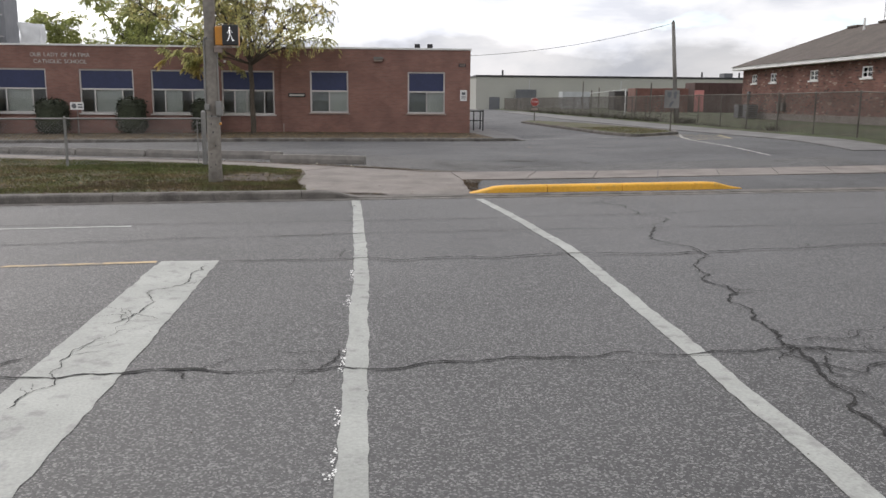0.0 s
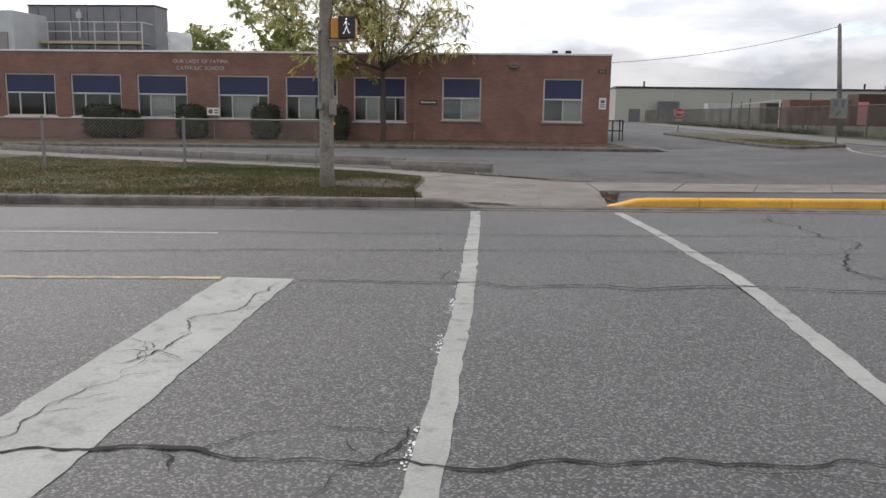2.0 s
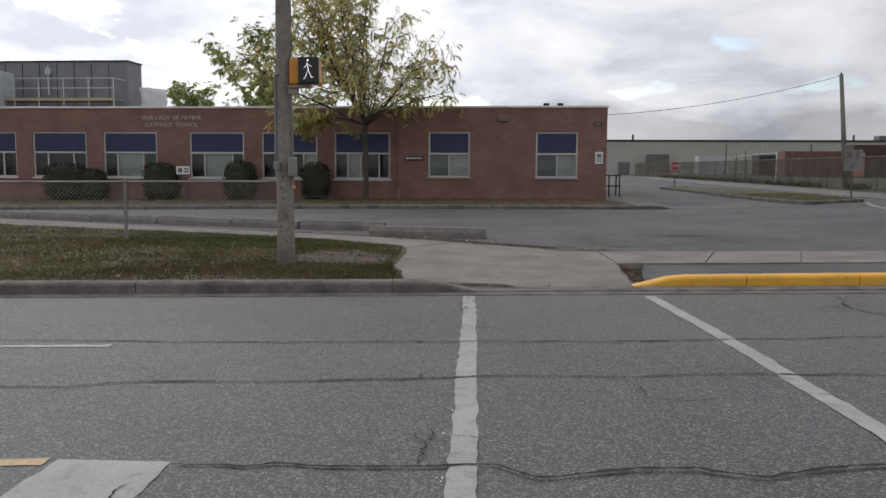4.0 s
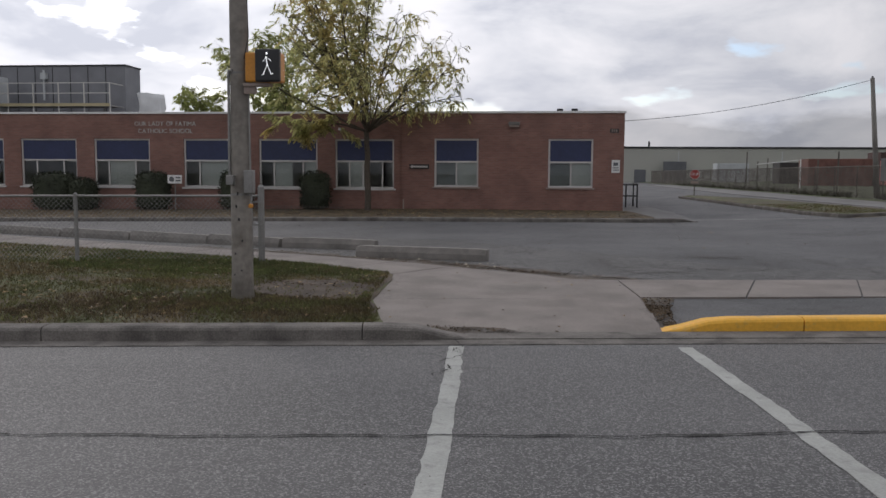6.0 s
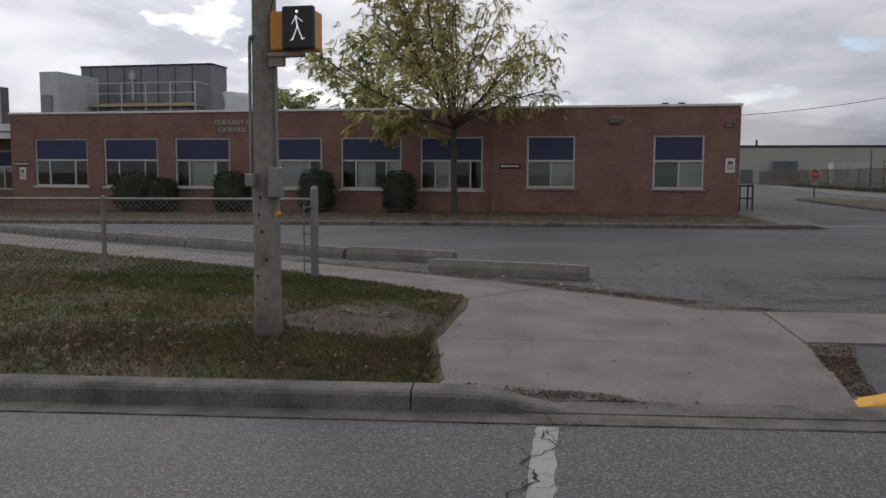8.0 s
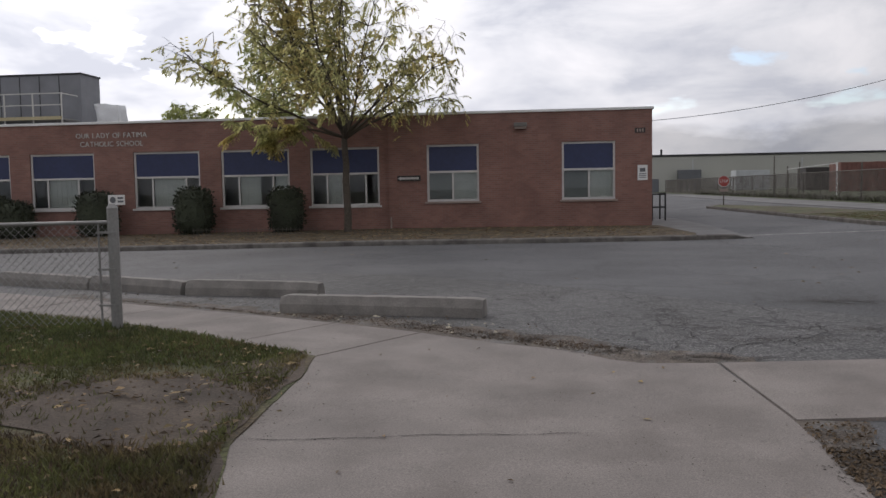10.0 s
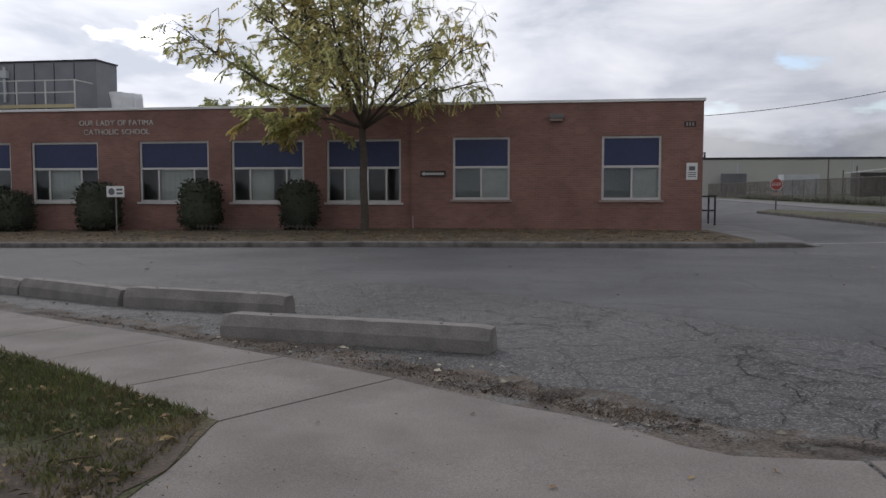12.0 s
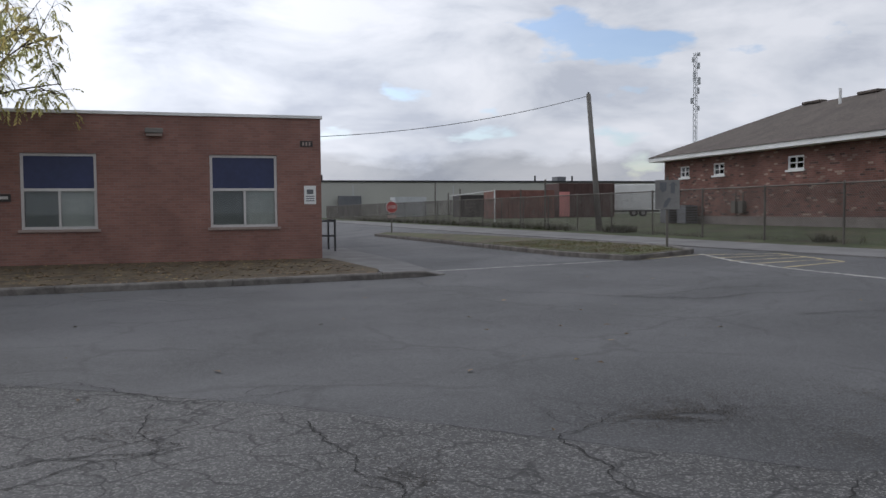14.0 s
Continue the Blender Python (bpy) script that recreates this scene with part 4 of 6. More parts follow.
def wall_with_holes(x0, x1, z0, z1, y0, y1, holes):
    """A wall along x from y0 (outside) to y1, with openings (x0, x1, z0, z1) that go through it."""
    bm = bmesh.new()
    xs = sorted({x0, x1, *[h[0] for h in holes], *[h[1] for h in holes]})
    zs = sorted({z0, z1, *[h[2] for h in holes], *[h[3] for h in holes]})

    def solid(i, j):
        if i < 0 or j < 0 or i >= len(xs) - 1 or j >= len(zs) - 1:
            return False
        cx, cz = (xs[i] + xs[i + 1]) / 2, (zs[j] + zs[j + 1]) / 2
        return not any(h[0] < cx < h[1] and h[2] < cz < h[3] for h in holes)

    def quad(*c):
        bm.faces.new([bm.verts.new(p) for p in c])

    for i in range(len(xs) - 1):
        for j in range(len(zs) - 1):
            if not solid(i, j):
                continue
            a, b, c, d = xs[i], xs[i + 1], zs[j], zs[j + 1]
            quad((a, y0, c), (b, y0, c), (b, y0, d), (a, y0, d))
            quad((b, y1, c), (a, y1, c), (a, y1, d), (b, y1, d))
            if not solid(i - 1, j):
                quad((a, y1, c), (a, y0, c), (a, y0, d), (a, y1, d))
            if not solid(i + 1, j):
                quad((b, y0, c), (b, y1, c), (b, y1, d), (b, y0, d))
            if not solid(i, j - 1):
                quad((a, y1, c), (b, y1, c), (b, y0, c), (a, y0, c))
            if not solid(i, j + 1):
                quad((a, y0, d), (b, y0, d), (b, y1, d), (a, y1, d))
    bmesh.ops.remove_doubles(bm, verts=bm.verts[:], dist=1e-4)
    return bm


def bars(x0, x1, z0, z1, y, t, d, vs=(), hs=()):
    """A window frame of rectangular bars in one mesh: border, mullions at vs (from zm down), transoms at hs."""
    bm = bmesh.new()
    box(bm, x0, x0 + t, y, y + d, z0, z1)
    box(bm, x1 - t, x1, y, y + d, z0, z1)
    box(bm, x0 + t, x1 - t, y, y + d, z1 - t, z1)
    box(bm, x0 + t, x1 - t, y, y + d, z0, z0 + t)
    return bm


school = thing("school_building", (0, FY, 0), "single-storey red brick school with a flat roof", "building")
# openings: x0, x1, z0, z1, mullions as fractions, blinds as (from, to)
WIN_L = [(-23.85, -21.3, [0.27, 0.75], []), (-20.53, -18.03, [0.27, 0.75], []), (-17.25, -14.8, [0.25, 0.73], [(0.24, 0.7)]), (-13.33, -10.88, [0.27, 0.78], [(0.28, 0.78)]),
         (-10.1, -7.64, [0.25, 0.75], [(0.25, 0.55), (0.78, 1.0)]), (-6.9, -4.47, [0.24, 0.47, 0.55, 0.8], [(0.24, 0.5)])]
WIN_R = [(-2.81, -1.04, [0.5], [(0.5, 1.0)]), (1.73, 3.48, [0.51], [(0.51, 1.0)])]
ZL, ZR, TRANS = (0.93, 2.93), (1.03, 2.95), 2.03
STEP_X, RECESS = -4.13, 0.12
X_L, X_R, TOP = -25.0, 4.67, 3.95


def local(bm):
    for v in bm.verts:
        v.co.y -= FY
    return bm


part("wall", local(wall_with_holes(STEP_X, X_R, -0.3, TOP, FY, FY + 0.3, [(a, b, *ZR) for a, b, m, k in WIN_R])), M_BRICK, school)
part("wall", local(wall_with_holes(X_L, STEP_X, -0.5, TOP, FY + RECESS, FY + RECESS + 0.3, [(a, b, *ZL) for a, b, m, k in WIN_L])), M_BRICK, school)
part("side_wall", local(boxed(X_R - 0.3, X_R, FY + 0.3, 62, -0.3, TOP)), M_BRICK, school)
part("side_wall", local(boxed(X_L, X_L + 0.3, FY + RECESS + 0.3, 62, -0.5, TOP)), M_BRICK, school)
part("back_wall", local(boxed(X_L + 0.3, X_R - 0.3, 61.7, 62, -0.5, TOP)), M_BRICK, school)
part("inner_wall", local(boxed(X_L + 0.3, X_R - 0.3, 45.0, 45.15, -0.3, TOP - 0.1)), M_ROOM, school)
part("floor_slab", local(boxed(X_L + 0.3, X_R - 0.3, FY + 0.45, 61.7, -0.3, 0.12)), M_ROOM, school)
part("roof", local(boxed(X_L + 0.3, X_R - 0.3, FY + 0.44, 61.7, TOP - 0.25, TOP - 0.1)), M_ROOF, school)
for dims in ((STEP_X, X_R + 0.05, FY - 0.05, FY + 0.34), (X_L - 0.05, STEP_X, FY + RECESS - 0.05, FY + RECESS + 0.34), (X_R - 0.34, X_R + 0.05, FY + 0.345, 62.05), (X_L - 0.05, X_L + 0.34, FY + RECESS + 0.345, 62.05)):
    part("parapet_cap", local(boxed(*dims, TOP, TOP + 0.085, bevel=0.01)), M_CAP, school, "pale metal roof edge flashing")


def school_window(a, b, z0, z1, y, mullions, blinds, t=0.07):
    """Blue panel above, clear lights below, in a pale frame."""
    w = new("window")
    w.parent = school
    yy = y - FY
    part("window_frame", bars(a, b, z0, z1, yy + 0.06, t, 0.09), M_FRAME, w)
    part("transom_bar", boxed(a + t, b - t, yy + 0.055, yy + 0.15, TRANS - 0.035, TRANS + 0.035), M_FRAME, w)
    part("panel", boxed(a + t, b - t, yy + 0.09, yy + 0.11, TRANS + 0.035, z1 - t), M_BLUE, w, "dark blue opaque panel")
    xs = [a + t / 2] + [a + (b - a) * m for m in mullions] + [b - t / 2]
    for m in xs[1:-1]:
        part("mullion", boxed(m - 0.03, m + 0.03, yy + 0.062, yy + 0.14, z0 + t, TRANS - 0.035), M_FRAME, w)
    for p, q in zip(xs, xs[1:]):
        g = part("pane", boxed(p + 0.032, q - 0.032, yy + 0.1, yy + 0.106, z0 + t, TRANS - 0.035), M_GLASS, w)
        g.visible_shadow = False
    for f0, f1 in blinds:
        bm = bmesh.new()
        n = max(4, int((b - a) * (f1 - f0) / 0.09))
        for i in range(n):
            p, q = a + (b - a) * (f0 + (f1 - f0) * i / n), a + (b - a) * (f0 + (f1 - f0) * (i + 1) / n)
            d = 0.02 * (i % 2)
            box(bm, p, q, yy + 0.2 + d, yy + 0.21 + d, z0 + 0.04, TRANS)
        part("blind", bm, M_BLIND, w, "cream blind behind the glass")
    # plain grey sheet added behind the left pane so it reads mid-grey
    if z0 > 1:
        part("grey_sheet", boxed(a + t, a + (b - a) * 0.49, yy + 0.2, yy + 0.21, z0 + 0.04, TRANS), M_GREY_SHEET, w, "grey sheet behind the glass")
    part("window_sill", boxed(a - 0.07, b + 0.07, yy - 0.06, yy + 0.06, z0 - 0.07, z0, bevel=0.008), M_SILL if z0 > 1 else M_FRAME, w)


for a, b, m, k in WIN_L:
    school_window(a, b, *ZL, FY + RECESS, m, k)
for a, b, m, k in WIN_R:
    school_window(a, b, *ZR, FY, m, k)

# the lower entrance wing beyond
wing = thing("entrance_wing", (-33, 43, 0), "low brick entrance wing with a white fascia", "building")
part("wall", wall_with_holes(-12, 7.9, -0.6, 3.3, -0.6, -0.3, [(-6.2, -4.4, 0.9, 2.6), (4.4, 6.8, 0.7, 2.5)]), M_BRICK, wing)
part("back_wall", boxed(-12, 7.9, 6, 6.3, -0.6, 3.3), M_BRICK, wing)
part("side_wall", boxed(-12, -11.7, -0.3, 6, -0.6, 3.3), M_BRICK, wing)
part("roof", boxed(-12, 7.9, -0.6, 6.3, 3.5, 3.7), M_ROOF, wing)
bm = boxed(-12.2, 7.95, -2.2, -1.9, 3.3, 3.62, bevel=0.01)
part("fascia", bm, M_CAP, wing, "white stepped fascia board")
part("fascia", boxed(-12.2, 7.95, -2.12, -1.9, 2.98, 3.24), M_CAP, wing)
part("soffit", boxed(-12.2, 7.95, -1.9, -0.6, 3.24, 3.5), M_CAP, wing)
for a, b, c, d in ((4.4, 6.8, 0.7, 2.5), (-6.2, -4.4, 0.9, 2.6)):
    w = new("window")
    w.parent = wing
    part("window_frame", bars(a, b, c, d, -0.5, 0.07, 0.08), M_FRAME, w)
    part("transom_bar", boxed(a + 0.07, b - 0.07, -0.5, -0.43, 1.72, 1.79), M_FRAME, w)
    part("pane", boxed(a + 0.07, b - 0.07, -0.46, -0.455, c + 0.07, 1.72), M_GLASS, w)
    part("panel", boxed(a + 0.07, b - 0.07, -0.46, -0.44, 1.79, d - 0.07), M_BLUE, w)
    part("mullion", boxed((a + b) / 2 - 0.03, (a + b) / 2 + 0.03, -0.5, -0.462, c + 0.07, 1.72), M_FRAME, w)


def glyph(ch, size, depth):
    cu = bpy.data.curves.new("letter", "FONT")
    cu.body, cu.size, cu.extrude, cu.align_x, cu.align_y = ch, size, depth, "LEFT", "CENTER"
    ob = new("letter", cu)
    bpy.context.view_layer.update()
    me = bpy.data.meshes.new_from_object(ob)
    bpy.data.objects.remove(ob)
    x0, x1 = min(v.co.x for v in me.vertices), max(v.co.x for v in me.vertices)
    for v in me.vertices:
        v.co.x -= x0
    return me, x1 - x0


def lettering(lines, at, size, mat, label, depth=0.01, parent=None):
    """Each letter a part; lines: (text, width, z)."""
    top = parent or thing("lettering", at, label, "lettering")
    base = Vector((0, 0, 0)) if parent is None else Vector(at)
    for text, width, z in lines:
        marks = [(c, *glyph(c, size, depth)) if c != " " else (c, None, size * 0.25) for c in text]
        gap = size * 0.12
        total = sum(m[2] for m in marks) + gap * (len(marks) - 1)
        k, x = width / total, -width / 2
        for c, me, w in marks:
            if me:
                for v in me.vertices:
                    v.co.x *= k
                me.materials.append(mat)
                ob = new("letter", me)
                ob.parent = top
                ob.matrix_basis = pose(base.x + x, base.y, base.z + z, 90, 0, 0)
            x += (w + gap) * k
    return top


lettering([("OUR LADY OF FATIMA", 2.65, 0.15), ("CATHOLIC SCHOOL", 2.35, -0.15)], (-14.1, FY + RECESS - 0.02, 3.39), 0.25, M_LETTER, "raised pale letters of the school name on brick")

# ---- things by the road ----
def signal_pole():
    x, y = -2.29, 16.25
    g = gz(x, y) + 0.03
    p = thing("signal_pole", (x, y, g), "weathered grey pole with conduits, standing in the verge", "pole")
    bm = bmesh.new()
    n, rings = 20, []
    for i in range(25):
        z = -0.1 + i * 0.36
        r = 0.146 - 0.003 * i + (0.012 if i == 0 else 0)
        rings.append([bm.verts.new((r * math.cos(2 * math.pi * k / n) + 0.004 * noise.noise(Vector((k, z, 0))), r * math.sin(2 * math.pi * k / n) + 0.004 * noise.noise(Vector((k, z, 5))), z)) for k in range(n)])
    for a, b in zip(rings, rings[1:]):
        for k in range(n):
            bm.faces.new((a[k], a[(k + 1) % n], b[(k + 1) % n], b[k]))
    bm.faces.new(rings[0][::-1]), bm.faces.new(rings[-1])
    part("shaft", bm, M_POLE, p, smooth=True)
    for a, z in ((-1.9, 0.55), (-1.5, 0.95), (-1.75, 1.1), (-1.2, 0.7), (-2.0, 0.3), (-1.3, 0.35), (-1.6, 1.25)):
        r = 0.143 - 0.003 * z / 0.36
        c = Vector((r * math.cos(a), r * math.sin(a), z))
        part("bolt_hole", tubed(c * 0.97, Vector((c.x * 1.03, c.y * 1.03, z)), 0.014, 0.012, 6), M_BLACK, p, "dark bolt hole")
    part("conduit", pipe([(-0.125, -0.085, 1.4), (-0.12, -0.085, 2.55), (-0.11, -0.09, 2.62), (-0.05, -0.13, 2.62)], 0.018), M_GALV, p)
    part("conduit", pipe([(0.15, -0.06, 1.5), (0.142, -0.06, 2.5)], 0.012), M_GALV, p)
    part("conduit", pipe([(0.16, -0.09, 1.23), (0.16, -0.09, 1.13), (0.165, -0.1, 1.11)], 0.012), M_GALV, p)
    b = part("junction_box", boxed(-0.13, -0.03, -0.215, -0.125, 1.33, 1.44, bevel=0.008), M_GALV, p, "small grey junction box")
    part("box_lid", boxed(-0.125, -0.035, -0.226, -0.216, 1.335, 1.435, bevel=0.003), M_GALV, b)
    b = part("control_box", boxed(0.09, 0.215, -0.17, -0.05, 1.23, 1.5, bevel=0.015), M_GALV, p, "pale scuffed metal control box")
    part("box_lid", boxed(0.098, 0.207, -0.183, -0.171, 1.24, 1.49, bevel=0.005), M_GALV, b)
    part("push_button", tubed((0.165, -0.08, 1.09), (0.165, -0.14, 1.09), 0.028, 0.022, 12), M_SIGYEL, p, "small yellow push button")
    for z in (1.22, 2.6):
        bm = bmesh.new()
        r = 0.146 - 0.003 * z / 0.36
        tube(bm, (0, 0, z - 0.012), (0, 0, z + 0.012), r + 0.003, r + 0.003, 24)
        part("band", bm, M_GALV, p)
    part("cable", pipe([(0.1, -0.1, 2.75), (0.17, -0.12, 3.0), (0.15, -0.1, 3.4), (0.14, -0.08, 4.2)], 0.007, 6), M_BLACK, p)
    part("bracket", boxed(0.1, 0.46, -0.16, -0.04, 2.44, 2.475, bevel=0.006), M_SILL, p)
    part("bracket", boxed(0.1, 0.26, -0.13, -0.07, 2.36, 2.44, bevel=0.006), M_SILL, p)
    s = part("signal_head", boxed(0.13, 0.6, -0.16, 0.06, 2.49, 2.82, bevel=0.02), M_SIGYEL, p, "yellow pedestrian signal housing")
    face = part("signal_face", boxed(0.29, 0.615, -0.245, -0.162, 2.485, 2.845, bevel=0.02), M_BLACK, s, "black signal face and hood")
    # the lit walking sign as plain strokes of light
    cx, cz, yy = 0.452, 2.668, -0.2475
    strokes = [((0.0, 0.125), (0.0, 0.126), 0.019), ((-0.012, 0.085), (0.006, 0.0), 0.012), ((0.0, 0.08), (0.055, 0.045), 0.009), ((-0.012, 0.08), (-0.05, 0.03), 0.009), ((0.004, 0.0), (-0.045, -0.10), 0.011), ((0.008, 0.0), (0.055, -0.10), 0.011), ((0.055, -0.1), (0.075, -0.095), 0.009), ((-0.045, -0.1), (-0.062, -0.108), 0.009)]
    bm = bmesh.new()
    for (ax, az), (bx, bz), r in strokes:
        n = max(1, int(math.hypot(bx - ax, bz - az) / 0.014))
        for i in range(n + 1):
            f = i / n
            tube(bm, (cx + ax + (bx - ax) * f, yy, cz + az + (bz - az) * f), (cx + ax + (bx - ax) * f, yy - 0.003, cz + az + (bz - az) * f), r * 0.62, r * 0.62, 8)
    part("walk_symbol", bm, M_LED, s, "lit white walk symbol made of dots", kind="stuff")
    p.scale = (0.87, 0.87, 1.0)


signal_pole()


def chain_link(bm, x0, x1, z0, z1, cell, r, h=None):
    """Diagonal wires in the plane y = 0 between these limits, as thin prisms."""
    H = z1 - z0
    step = cell * 1.414
    k = x0 - H
    while k < x1:
        for sgn in (1, -1):
            if sgn == 1:
                a, b = (k, z0), (k + H, z1)
            else:
                a, b = (k, z1), (k + H, z0)
            lo, hi = max(0.0, (x0 - k) / H), min(1.0, (x1 - k) / H)
            if hi - lo > 0.02:
                p = (a[0] + (b[0] - a[0]) * lo, a[1] + (b[1] - a[1]) * lo)
                q = (a[0] + (b[0] - a[0]) * hi, a[1] + (b[1] - a[1]) * hi)
                tube(bm, (p[0], 0.002 * sgn, p[1]), (q[0], 0.002 * sgn, q[1]), r, r, 3, caps=False)
        k += step


def wire_fence(name, posts, height, label, cell, wire, post_r, mat, mat_wire, sunk=0.0, thick_first=False, rail_r=0.02):
    top = thing(name, (posts[0][0], posts[0][1], gz(*posts[0]) + sunk), label, "fence")
    o = Vector((posts[0][0], posts[0][1], gz(*posts[0]) + sunk))
    P = [Vector((x, y, gz(x, y) + sunk)) - o for x, y in posts]
    for i, c in enumerate(P):
        r = post_r * (1.7 if thick_first and i == 0 else 1.0)
        h = height + (0.11 if thick_first and i == 0 else 0.0)
        bm = tubed(c - Vector((0, 0, 0.12)), c + Vector((0, 0, h)), r, r, 10)
        tube(bm, c + Vector((0, 0, h)), c + Vector((0, 0, h + r * 0.8)), r * 1.08, r * 0.45, 10)
        ps = part("post", bm, mat, top, smooth=False)
    for a, b in zip(P, P[1:]):
        u = Vector((0, 0, height - 0.03))
        part("top_rail", tubed(a + u, b + u, rail_r, rail_r, 8), mat, top)
        d = b - a
        L = math.hypot(d.x, d.y)
        bm = bmesh.new()
        chain_link(bm, 0.0, L, 0.04, height - 0.03, cell, wire)
        ca, sa = d.x / L, d.y / L
        for v in bm.verts:
            x, y, z = v.co
            v.co = Vector((a.x + ca * x - sa * y, a.y + sa * x + ca * y, z + a.z + d.z * x / L))
        part("wire_mesh", bm, mat_wire, top, "diamond wire mesh", kind="stuff")
    return top


low_fence = wire_fence("chain_link_fence", [(-3.3 - 2.92 * i, 19.97 - 0.45 * i) for i in range(7)], 1.09, "low galvanised chain-link fence along the verge", 0.055, 0.0026, 0.032, M_GALV, M_GALV, 0.03, True)
part("tension_bar", tubed((-0.14, -0.03, 0.02), (-0.14, -0.03, 1.06), 0.011, 0.011, 8), M_GALV, low_fence)
for z in (0.22, 0.58, 0.95):
    part("clamp", boxed(-0.15, 0.06, -0.062, -0.057, z, z + 0.022), M_GALV, low_fence, "thin steel clamp band")

def wheel_stop(a, b, name="wheel_stop", label="precast concrete wheel stop with chipped ends"):
    a, b = Vector((*a, 0)), Vector((*b, 0))
    L = (b - a).length
    ang = math.degrees(math.atan2(b.y - a.y, b.x - a.x))
    c = (a + b) / 2
    t = thing(name, (c.x, c.y, gz(c.x, c.y) + 0.006), label, "wheel stop", "wheel stops along the lot", rz=ang)
    bm = bmesh.new()
    n, rings = 26, []
    for i in range(n + 1):
        x = -L / 2 + L * i / n
        e = min(i, n - i)
        k = (0.92, 0.985, 1.0)[min(2, e)]
        ch = lambda s: 0.008 * noise.noise(Vector((x * 7 + c.x, s * 3, c.y)))
        pr = [(-0.12, -0.02), (-0.117, 0.1 * k), (-0.075 * k, 0.195 * k), (0.075 * k, 0.195 * k), (0.117, 0.1 * k), (0.12, -0.02)]
        rings.append([bm.verts.new((x, p + ch(j), q + (ch(j + 9) if 0 < j < 5 else 0))) for j, (p, q) in enumerate(pr)])
    for r0, r1 in zip(rings, rings[1:]):
        for j in range(5):
            bm.faces.new((r0[j], r1[j], r1[j + 1], r0[j + 1]))
    bm.faces.new(rings[0]), bm.faces.new(rings[-1][::-1])
    bmesh.ops.recalc_face_normals(bm, faces=bm.faces[:])
    part("block", bm, M_STOP, t)
    for s in (-0.32, 0.32):
        part("pin", tubed((s * L, 0, 0.1), (s * L, 0, 0.2), 0.014, 0.014, 8), M_GALV_D, t, "rusty anchor pin")


wheel_stop((-1.97, 21.23), (0.34, 20.86))
STOPS = [(-1.85, 22.5), (-3.83, 22.88), (-5.68, 23.76), (-7.9, 24.75), (-10.2, 25.85), (-12.6, 26.95), (-14.7, 28.05), (-16.8, 29.2)]
for a, b in zip(STOPS, STOPS[1:]):
    u = (Vector(b) - Vector(a)).normalized() * 0.03
    wheel_stop((b[0] - u.x, b[1] - u.y), (a[0] + u.x, a[1] + u.y))


# ---- trees and shrubs ----
def sprig(bm, at, way, length, rng, leaflets=9, size=0.1):
    """One drooping compound leaf: leaflets in pairs along a bent rib."""
    way = Vector(way).normalized()
    side = way.cross(Vector((0, 0, 1)))
    if side.length < 0.05:
        side = Vector((1, 0, 0))
    side.normalize()
    p = Vector(at)
    for i in range(leaflets):
        f = i / leaflets
        d = (way + Vector((0, 0, -0.65 * f))).normalized()
        p = p + d * (length / leaflets)
        s = 1 if i % 2 else -1
        out = (side * s + d * 0.55 + Vector((0, 0, -0.35 + rng.uniform(-0.3, 0.3)))).normalized()
        n = out.cross(d).normalized() * size * 0.17
        w = d * size * 0.2
        L = size * rng.uniform(0.8, 1.3)
        q = [p, p + out * L * 0.5 + w + n, p + out * L, p + out * L * 0.5 - w - n]
        bm.faces.new([bm.verts.new(v) for v in q])


